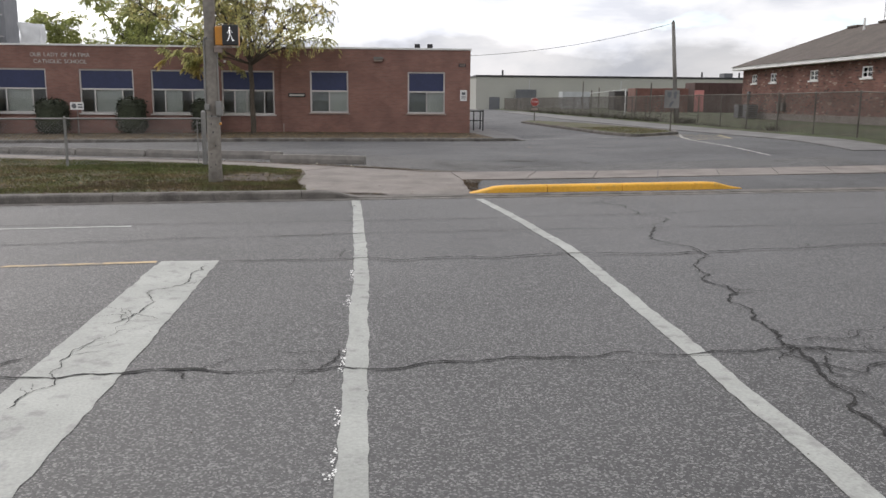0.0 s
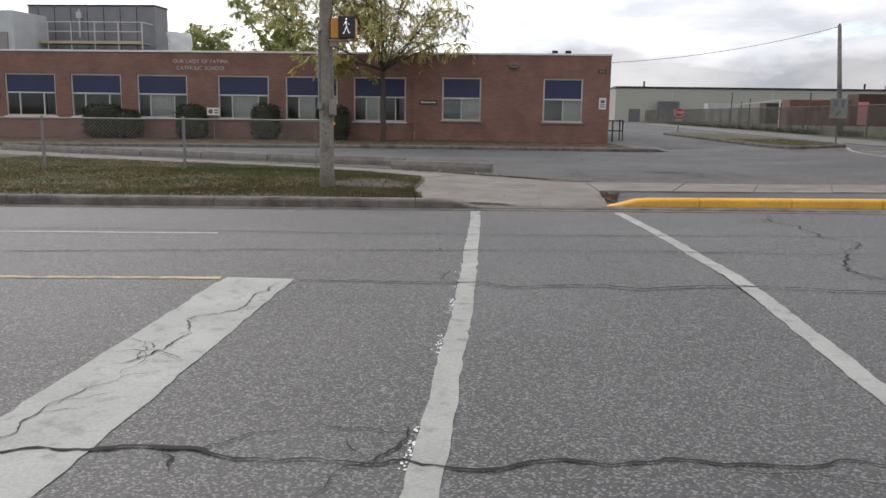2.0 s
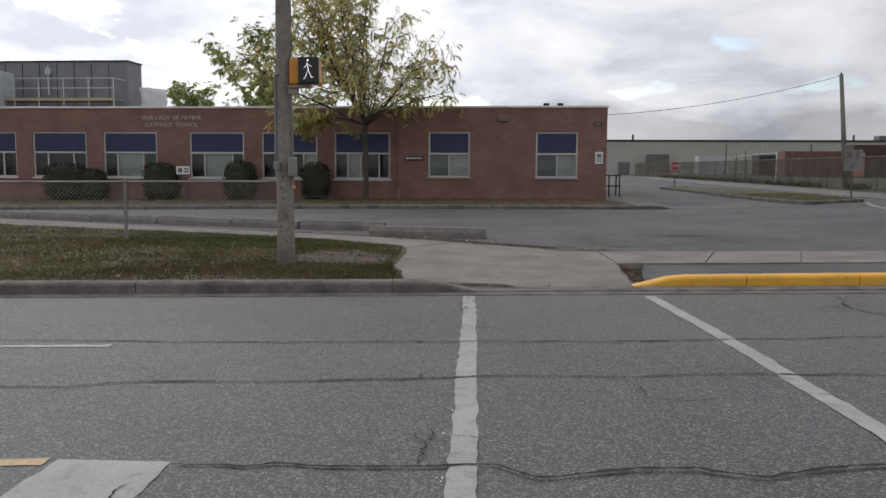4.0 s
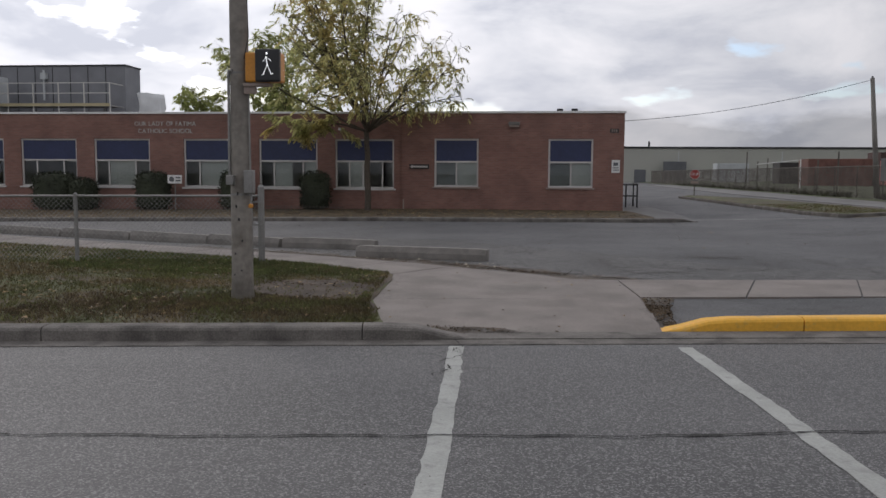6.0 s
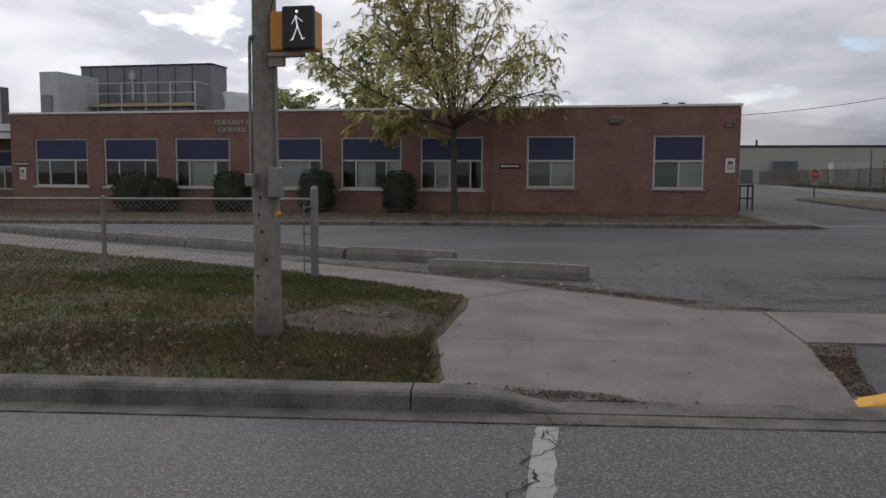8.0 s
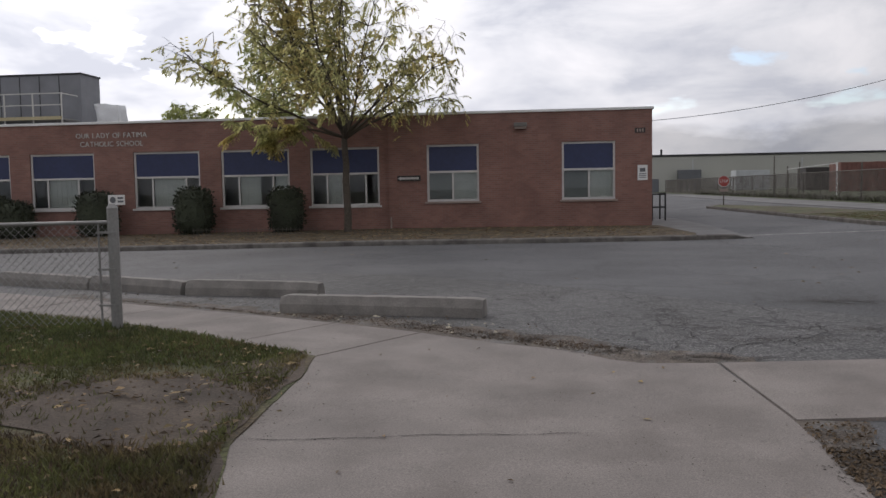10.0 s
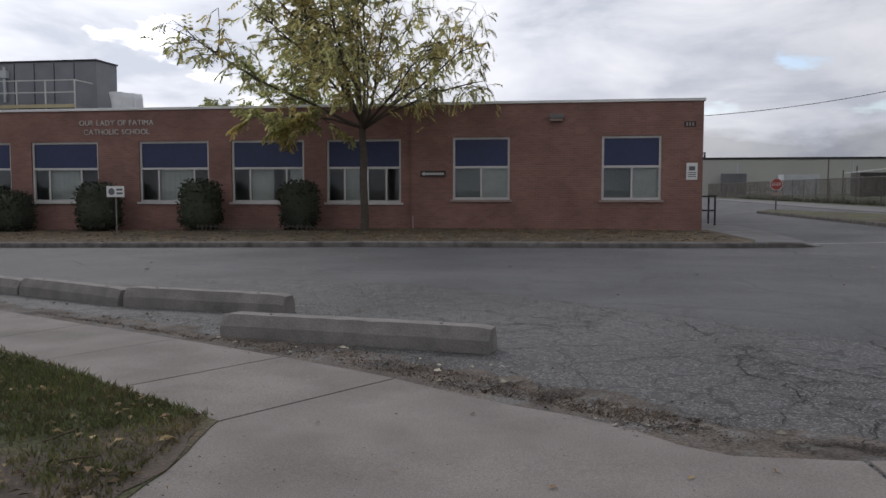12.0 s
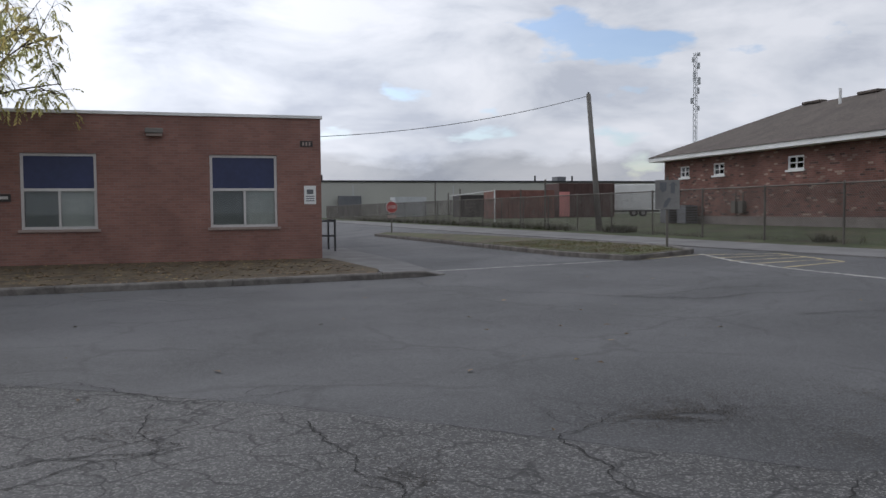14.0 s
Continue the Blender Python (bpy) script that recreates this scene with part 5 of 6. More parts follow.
def tree(name, at, label, height, spread, rng_seed, mat_leaf, clear, limbs, skew=(0.0, 0.0), leaf=0.105, dens=1.0, trunk_r=0.13, droop=0.1, inner=2, grow=1.0, low_bough=(), thin=1.0, lopsided=(1.0, 1.0)):
    rng = random.Random(rng_seed)
    t = thing(name, at, label, "tree")
    wood, crown, fallen = bmesh.new(), bmesh.new(), bmesh.new()      # fallen: leaves already shed
    shed = random.Random(rng_seed + 1)
    top = Vector((rng.uniform(-0.1, 0.1), rng.uniform(-0.1, 0.1), clear))

    def limb(a, way, length, r0, r1, segs, bend):
        pts = [Vector(a)]
        d = Vector(way).normalized()
        for i in range(segs):
            d = (d + Vector((rng.uniform(-1, 1), rng.uniform(-1, 1), rng.uniform(-1, 1))) * 0.12 + Vector((0, 0, bend))).normalized()
            pts.append(pts[-1] + d * length / segs)
        for i, (p, q) in enumerate(zip(pts, pts[1:])):
            f0, f1 = i / segs, (i + 1) / segs
            tube(wood, p, q, r0 + (r1 - r0) * f0, r0 + (r1 - r0) * f1, 6 if r0 > 0.02 else 4, caps=False)
        return pts, d

    prev = Vector((0, 0, -0.15))
    for i in range(6):
        q = top * ((i + 1) / 6) + Vector((rng.uniform(-0.03, 0.03), rng.uniform(-0.03, 0.03), 0))
        tube(wood, prev, q, trunk_r * (1.25 - 0.3 * (i / 6)), trunk_r * (1.25 - 0.3 * ((i + 1) / 6)), 10, caps=False)
        prev = q
    for k in range(limbs):
        az = 2.4 * k + rng.uniform(-0.25, 0.25)
        el = (0.3, 0.75, 1.05, 0.5, 1.25)[k % 5] + rng.uniform(-0.1, 0.1) if k else 1.45
        out = spread * (1 + skew[0] * math.cos(az) + skew[1] * math.sin(az))
        L = (out / max(0.35, math.cos(el)) if el < 0.95 else (height - clear)) * rng.uniform(0.72, 0.95)
        L = min(L, height - clear + 0.5, 0.88 * spread if el < 0.6 else 99)
        way = (math.cos(az) * math.cos(el), math.sin(az) * math.cos(el), math.sin(el))
        a = prev - Vector((0, 0, rng.uniform(0, clear * 0.08)))
        pts, d = limb(a, way, L, trunk_r * 0.5, 0.014 * trunk_r / 0.1, 8, 0.02)
        for i in range(inner, 9):
            for _ in range(2 if i < 7 else 3):
                w = Vector((rng.uniform(-1, 1), rng.uniform(-1, 1), rng.uniform(-0.5, 0.7))) + (pts[i] - pts[i - 1]).normalized() * 0.7
                sp, sd = limb(pts[i], w, rng.uniform(0.6, 1.5) * grow * (1.25 - i * 0.05), 0.018, 0.006, 4, -0.04)
                for j in range(1, 5):
                    for _ in range(2):
                        tw = Vector((rng.uniform(-1, 1), rng.uniform(-1, 1), rng.uniform(-0.7, 0.5)))
                        tp, td = limb(sp[j], tw, rng.uniform(0.25, 0.55) * grow, 0.006, 0.003, 2, -droop)
                        for _ in range(3):
                            if rng.random() < dens:
                                m = tp[rng.randint(1, 2)]
                                sprig(crown if shed.random() < thin else fallen, m, td + Vector((rng.uniform(-1, 1), rng.uniform(-1, 1), rng.uniform(-0.6, 0.35))), rng.uniform(0.22, 0.42) * grow, rng, 9, leaf)
    fallen.free()
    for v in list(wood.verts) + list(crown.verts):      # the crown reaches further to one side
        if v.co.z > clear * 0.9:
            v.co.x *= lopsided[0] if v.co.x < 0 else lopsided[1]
    if low_bough:                        # a bough that hangs lower than the rest
        az, L = low_bough
        pts, d = limb(prev - Vector((0, 0, 0.15)), (math.cos(az), math.sin(az), 0.42), L, trunk_r * 0.45, 0.012, 8, -0.02)
        for i in range(3, 9):
            for _ in range(3):
                w = Vector((rng.uniform(-1, 1), rng.uniform(-1, 1), rng.uniform(-0.7, 0.6)))
                sp, sd = limb(pts[i], w, rng.uniform(0.5, 1.0), 0.015, 0.005, 4, -0.06)
                for j in range(1, 5):
                    for _ in range(5):
                        sprig(crown, sp[j], sd + Vector((rng.uniform(-1, 1), rng.uniform(-1, 1), rng.uniform(-0.8, 0.2))), rng.uniform(0.22, 0.42), rng, 9, leaf)
    part("trunk", wood, M_BARK, t, smooth=True)
    part("crown", crown, mat_leaf, t, kind="stuff")
    return t


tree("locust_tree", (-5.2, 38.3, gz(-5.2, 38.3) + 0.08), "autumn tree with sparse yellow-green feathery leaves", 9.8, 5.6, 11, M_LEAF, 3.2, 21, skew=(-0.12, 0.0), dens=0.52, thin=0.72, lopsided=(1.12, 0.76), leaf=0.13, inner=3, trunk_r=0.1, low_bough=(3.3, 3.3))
tree("broadleaf_tree", (-29.2, 106, 0), "tall green tree with yellowing leaves far behind the school", 19.5, 8.2, 5, M_LEAF2, 5.5, 16, leaf=0.34, dens=0.55, trunk_r=0.22, grow=1.9)
tree("broadleaf_tree", (-40, 110, 0), "smaller green tree with yellowing leaves far behind the school", 13.0, 6.0, 8, M_LEAF2, 4.0, 12, leaf=0.34, dens=0.5, trunk_r=0.18, grow=1.7)


def bush(x, y, w, h, seed_no):
    rng = random.Random(seed_no)
    t = thing("clipped_bush", (x, y, gz(x, y) + 0.09), "dark clipped evergreen bush against the brick wall", "bush", "bushes along the school wall")
    core = bmesh.new()
    bmesh.ops.create_icosphere(core, subdivisions=3, radius=1)
    for v in core.verts:
        c = v.co
        k = 1 + 0.12 * noise.noise(c * 2.3 + Vector((seed_no, 0, 0)))
        sq = lambda q: math.copysign(abs(q) ** 0.6, q)
        v.co = Vector((sq(c.x) * w * 0.46 * k, sq(c.y) * 0.5 * k, h * 0.48 + sq(c.z) * h * 0.46 * k))
    leaves = bmesh.new()
    core.normal_update()
    core.faces.ensure_lookup_table()
    for f in core.faces:
        c = f.calc_center_median()
        for _ in range(5):
            p = c + Vector((rng.uniform(-0.09, 0.09), rng.uniform(-0.09, 0.09), rng.uniform(-0.09, 0.09)))
            d = (f.normal + Vector((rng.uniform(-1, 1), rng.uniform(-1, 1), rng.uniform(-0.6, 1)))).normalized()
            s = d.cross(Vector((rng.uniform(-1, 1), rng.uniform(-1, 1), rng.uniform(-1, 1)))).normalized() * 0.02
            leaves.faces.new([leaves.verts.new(q) for q in (p - s, p + d * 0.05 - s * 1.3, p + d * 0.11, p + d * 0.05 + s * 1.3)])
    part("core", core, M_BUSH, t)
    part("foliage", leaves, M_BUSH, t, kind="stuff")


for i, (x, w, h) in enumerate(((-10.75, 1.25, 1.62), (-7.5, 1.12, 1.55), (-14.25, 1.4, 1.6), (-18.45, 1.9, 1.6), (-17.3, 1.1, 1.3))):
    bush(x, 39.2, w, h, 21 + i)


# ---- things on and by the school ----
def arrow_board(x, z, w=0.8, h=0.19):
    b = thing("arrow_sign", (x, FY - 0.03 + (RECESS if x < STEP_X else 0), z), "dark wall sign with a pale arrow", "sign")
    part("board", boxed(-w / 2, w / 2, -0.012, 0.02, -h / 2, h / 2, bevel=0.004), M_DARKBOARD, b)
    bm = bmesh.new()
    f = [(-0.37, 0), (-0.27, 0.07), (-0.27, 0.035), (0.34, 0.035), (0.34, -0.035), (-0.27, -0.035), (-0.27, -0.07)]
    top = [bm.verts.new((px, -0.018, pz)) for px, pz in f]
    bm.faces.new(top)
    r = bmesh.ops.extrude_face_region(bm, geom=bm.faces[:])
    for v in r["geom"]:
        if isinstance(v, bmesh.types.BMVert):
            v.co.y += 0.005
    bmesh.ops.recalc_face_normals(bm, faces=bm.faces[:])
    part("arrow", bm, M_ARROW, b, "pale arrow that points along the wall")


arrow_board(-3.42, 1.83)
arrow_board(-24.45, 1.87, 0.7, 0.17)


def notice(x, z, w, h, y=None):
    b = thing("wall_notice", (x, (FY if y is None else y) - 0.015, z), "small white notice plate on brick", "sign")
    part("plate", boxed(-w / 2, w / 2, -0.006, 0.012, -h / 2, h / 2, bevel=0.003), M_WHITE, b)
    part("pictogram", boxed(-w * 0.28, w * 0.28, -0.0095, -0.0065, h * 0.05, h * 0.3), M_CLAD, b, "dark printed square")
    for i in range(3):
        part("print_bar", boxed(-w * 0.36, w * 0.36, -0.0095, -0.0065, -h * (0.1 + 0.12 * i), -h * (0.05 + 0.12 * i)), M_CLAD, b, "dark printed bar")


notice(4.36, 1.88, 0.32, 0.5)
notice(-24.45, 1.46, 0.3, 0.5, FY + RECESS)
lamp = thing("wall_lamp", (0.37, FY, 3.5), "small brown security lamp high on the wall", "lamp")
part("back_plate", boxed(-0.2, 0.2, -0.03, 0, -0.1, 0.1, bevel=0.005), M_SILL, lamp)
part("housing", boxed(-0.22, 0.22, -0.2, -0.03, -0.02, 0.11, bevel=0.02), M_WOOD, lamp)
part("lens", boxed(-0.19, 0.19, -0.17, -0.03, -0.1, -0.02, bevel=0.01), M_SILL, lamp, "pale glass lens")
plate = thing("wall_plate", (4.28, FY, 3.27), "small dark plate on the brick corner", "plate")
part("plate_body", boxed(-0.17, 0.17, -0.02, 0, -0.08, 0.08, bevel=0.004), M_DARKBOARD, plate)
for i in range(3):
    part("print_bar", boxed(-0.11 + 0.085 * i, -0.06 + 0.085 * i, -0.024, -0.021, -0.05, 0.05), M_SILL, plate)
for x in (2.4, 3.1):
    f = thing("roof_floodlight", (x, 47.5, TOP - 0.1), "black floodlight on a short post on the roof", "lamp", "roof floodlights")
    part("post", tubed((0, 0, 0), (0, 0, 0.62), 0.025, 0.025, 8), M_BLACK, f)
    part("lamp_head", boxed(-0.15, 0.15, -0.12, 0.1, 0.6, 0.86, bevel=0.03), M_BLACK, f)
vent = thing("wall_bell", (-7.05 + 0.35, FY + RECESS, 3.33), "tiny pale sensor on the brick wall", "sensor")
part("body", boxed(-0.05, 0.05, -0.06, 0, -0.05, 0.05, bevel=0.015), M_CAP, vent)
dp = thing("drain_pipe", (-4.06, FY, 0.1), "short pale pipe at the wall's corner", "pipe")
part("pipe", tubed((0, -0.04, 0), (0, -0.04, 0.42), 0.03, 0.03, 8), M_SILL, dp)

edge = thing("border_fence", (-10.1, 37.6, gz(-10.1, 37.6) + 0.09), "low dark wire border fence in the leaf bed", "fence")
for i in range(30):
    part("picket", tubed((i * 0.14, 0, -0.05), (i * 0.14, 0, 0.26), 0.008, 0.008, 5), M_GALV_D, edge)
for z in (0.06, 0.2):
    part("rail_bar", tubed((-0.05, 0, z), (4.12, 0, z), 0.007, 0.007, 5), M_GALV_D, edge)
np_sign = thing("no_parking_sign", (-12.35, 37.0, gz(-12.35, 37.0) + 0.08), "white sign on a thin post in the bed", "sign")
part("post", tubed((0, 0.02, -0.1), (0, 0.02, 1.15), 0.022, 0.022, 8), M_WOOD, np_sign)
pl = part("plate", boxed(-0.28, 0.28, -0.012, 0, 1.1, 1.42, bevel=0.003), M_WHITE, np_sign)
part("ring", tubed((-0.12, -0.0125, 1.26), (-0.12, -0.016, 1.26), 0.1, 0.1, 20), M_CLAD, pl, "dark printed ring")
part("print_bar", boxed(0.04, 0.23, -0.016, -0.0125, 1.29, 1.35), M_CLAD, pl)
part("print_bar", boxed(0.04, 0.23, -0.016, -0.0125, 1.18, 1.24), M_CLAD, pl)

rail = thing("handrail", (5.35, 45.0, gz(5.35, 45.0)), "black metal handrail beside the school wall", "railing")
for x in (-0.55, 0.0, 0.5):
    part("post", boxed(x - 0.03, x + 0.03, -0.03, 0.03, -0.05, 1.05), M_BLACK, rail)
for z in (0.55, 1.05):
    part("rail_bar", boxed(-0.58, 0.53, -0.028, 0.028, z - 0.03, z + 0.028), M_BLACK, rail)
part("post", boxed(0.47, 0.53, 1.4, 1.46, -0.05, 1.05), M_BLACK, rail)
part("rail_bar", boxed(0.472, 0.528, -0.02, 1.46, 1.055, 1.1), M_BLACK, rail)


# ---- plant on the school's roof ----
R0 = TOP - 0.1
pent = thing("roof_penthouse", (-24, 51, R0), "dark grey clad plant room on the roof", "plant room")
part("body", boxed(-4.2, 3.5, -1.6, 0.1, 0, 3.3), M_PENT, pent)
part("roof_edge", boxed(-4.25, 3.55, -1.65, 0.15, 3.3, 3.38, bevel=0.01), M_BLACK, pent)
part("stack", tubed((-1.0, -1.75, 1.5), (-1.0, -1.75, 3.1), 0.06, 0.06, 8), M_CLADL, pent)
part("vent_box", boxed(-1.15, -0.85, -1.85, -1.62, 2.6, 2.95, bevel=0.01), M_CLADL, pent)
for i in range(7):
    part("seam", boxed(-3.6 + i, -3.57 + i, -1.62, -1.6, 0.1, 3.25), M_BLACK, pent)
lu = thing("roof_unit", (-27.75, 46.6, 3.7), "pale grey clad air unit on the roof", "air unit")
part("body", boxed(0.1, 1.15, -1.2, 2, 0, 2.75, bevel=0.02), M_CLADL, lu)
part("vent_box", boxed(0.2, 0.8, -1.28, -1.2, 0.4, 1.6, bevel=0.01), M_GALV, lu)
wu = thing("wrapped_unit", (-18.9, 49.6, R0), "roof unit wrapped in loose white sheeting", "air unit")
bm = boxed(-0.75, 0.35, -0.5, 0.3, 0, 1.8)
bmesh.ops.subdivide_edges(bm, edges=bm.edges[:], cuts=7, use_grid_fill=True)
for v in bm.verts:
    v.co += noise.noise_vector(v.co * 2.2) * 0.12 + noise.noise_vector(v.co * 7.0) * 0.05
part("sheeting", bm, M_WRAP, wu, smooth=True)
deck = thing("roof_walkway", (-24.6, 48.2, R0), "galvanised roof walkway with guard rails and a yellow edge", "walkway")
part("deck", boxed(-4.3, 4.1, -0.5, 0.9, 1.05, 1.12), M_GALV, deck)
part("toe_board", boxed(-4.3, 4.1, -0.54, -0.5, 1.05, 1.2), M_TOE, deck, "faded yellow toe board")
for i in range(7):
    x = -4.25 + i * 1.39
    part("post", boxed(x - 0.025, x + 0.025, -0.5, -0.45, 0.0, 2.25), M_LETTER, deck)
for z in (1.7, 2.22):
    part("rail_bar", boxed(-4.3, 4.1, -0.495, -0.455, z, z + 0.045), M_LETTER, deck)
for x in (-4.25, 4.08):
    part("rail_bar", boxed(x - 0.02, x + 0.02, -0.455, 0.9, 2.22, 2.265), M_LETTER, deck)
for x in (-3.5, 3.4):
    part("leg", boxed(x - 0.05, x + 0.05, 0.2, 0.3, 0, 1.05), M_GALV, deck)
far_deck = thing("roof_walkway", (-33.2, 46.8, 3.7), "dark roof unit with a guard rail on the wing", "walkway")
part("unit", boxed(-2.6, 0.9, 0, 2.0, 0, 2.4, bevel=0.02), M_CLAD, far_deck)
for i in range(5):
    part("post", boxed(-1.5 + i * 1.0, -1.45 + i * 1.0, -0.6, -0.55, 0, 2.1), M_LETTER, far_deck)
for z in (1.5, 2.1):
    part("rail_bar", boxed(-1.5, 2.55, -0.6, -0.555, z, z + 0.045), M_LETTER, far_deck)
dome = thing("roof_dome", (-21.8, 44.5, R0), "low pale dome light on the flat roof", "roof light")
bm = bmesh.new()
bmesh.ops.create_uvsphere(bm, u_segments=20, v_segments=10, radius=1)
for v in bm.verts:
    v.co = Vector((v.co.x * 1.2, v.co.y * 0.8, max(0, v.co.z) * 0.42))
part("dome_shell", bm, M_CAP, dome, smooth=True)


# ---- across the side street ----
wire_fence("side_fence", [(16.9, 22.2 + 3.0 * i) for i in range(33)], 1.6, "rusty chain-link fence beside the side path", 0.06, 0.0052, 0.03, M_GALV_D, M_GALV_D, 0.03)


def stop_sign(x, y):
    g = gz(x, y) + 0.1
    s = thing("stop_sign", (x, y, g), "red octagonal stop sign on a thin post", "sign")
    part("post", boxed(-0.03, 0.03, 0.02, 0.06, -0.1, 1.6), M_GALV_D, s)
    for r, yy, m, nm in ((0.31, 0.0, M_WHITE, "border"), (0.288, -0.006, M_RED, "plate")):
        bm = bmesh.new()
        ring = [(r * math.cos(math.pi / 8 + k * math.pi / 4), r * math.sin(math.pi / 8 + k * math.pi / 4)) for k in range(8)]
        a = [bm.verts.new((p, yy, 1.27 + q)) for p, q in ring]
        b = [bm.verts.new((p, yy + 0.005, 1.27 + q)) for p, q in ring]
        bm.faces.new(a), bm.faces.new(b[::-1])
        for k in range(8):
            bm.faces.new((a[k], b[k], b[(k + 1) % 8], a[(k + 1) % 8]))
        bmesh.ops.recalc_face_normals(bm, faces=bm.faces[:])
        part(nm, bm, m, s)
    lettering([("STOP", 0.43, 0)], (0, -0.012, 1.27), 0.22, M_WHITE, "", 0.002, s)
    part("lower_plate", boxed(-0.22, 0.22, 0.0, 0.01, 0.72, 0.88), M_SILL, s)


stop_sign(10.75, 57.4)
rs = thing("road_sign", (13.05, 36.1, gz(13.05, 36.1) - 0.15), "grey sign plate with dark shapes on a post in the island", "sign", rz=-20)
part("post", boxed(-0.03, 0.03, 0.012, 0.05, -0.1, 2.05), M_GALV_D, rs)
pl = part("plate", boxed(-0.31, 0.31, -0.01, 0.01, 1.22, 1.98, bevel=0.004), M_GALV, rs)


def blob(points, y):
    bm = bmesh.new()
    f = bm.faces.new([bm.verts.new((p, y, q)) for p, q in points])
    r = bmesh.ops.extrude_face_region(bm, geom=[f])
    for v in r["geom"]:
        if isinstance(v, bmesh.types.BMVert):
            v.co.y -= 0.003
    bmesh.ops.recalc_face_normals(bm, faces=bm.faces[:])
    return bm


part("emblem", blob([(-0.2, 1.92), (-0.02, 1.92), (-0.03, 1.72), (-0.12, 1.65), (-0.2, 1.74)], -0.0125), M_CLAD, pl, "dark printed shape")
part("emblem", blob([(0.08, 1.65), (0.08, 1.84), (0.02, 1.82), (0.14, 1.94), (0.26, 1.82), (0.19, 1.84), (0.18, 1.62)], -0.0125), M_CLAD, pl, "dark printed shape")
part("emblem", blob([(-0.12, 1.26), (-0.02, 1.28), (0.1, 1.5), (0.02, 1.52), (-0.08, 1.4)], -0.0125), M_CLAD, pl, "dark printed shape")

PX, PY = 17.65, 48.6
up = thing("utility_pole", (PX, PY, gz(PX, PY) + 0.02), "leaning old wooden utility pole", "pole")
part("shaft", tubed((0, 0, -0.2), (-0.48, 0.1, 5.75), 0.14, 0.095, 12), M_WOOD, up, smooth=True)
part("insulator", tubed((-0.48, 0.1, 5.75), (-0.48, 0.1, 5.83), 0.05, 0.04, 8), M_BLACK, up)
a, b = Vector((PX - 0.48, PY + 0.1, gz(PX, PY) + 5.7)), Vector((4.6, 47.0, 4.05))
wpts = [a + (b - a) * (i / 20) - Vector((0, 0, 0.36 * 4 * (i / 20) * (1 - i / 20))) for i in range(21)]
wire = thing("overhead_wire", tuple(wpts[0]), "thin dark overhead wire between pole and school", "wire")
part("cable", pipe([p - wpts[0] for p in wpts], 0.012, 5), M_BLACK, wire)


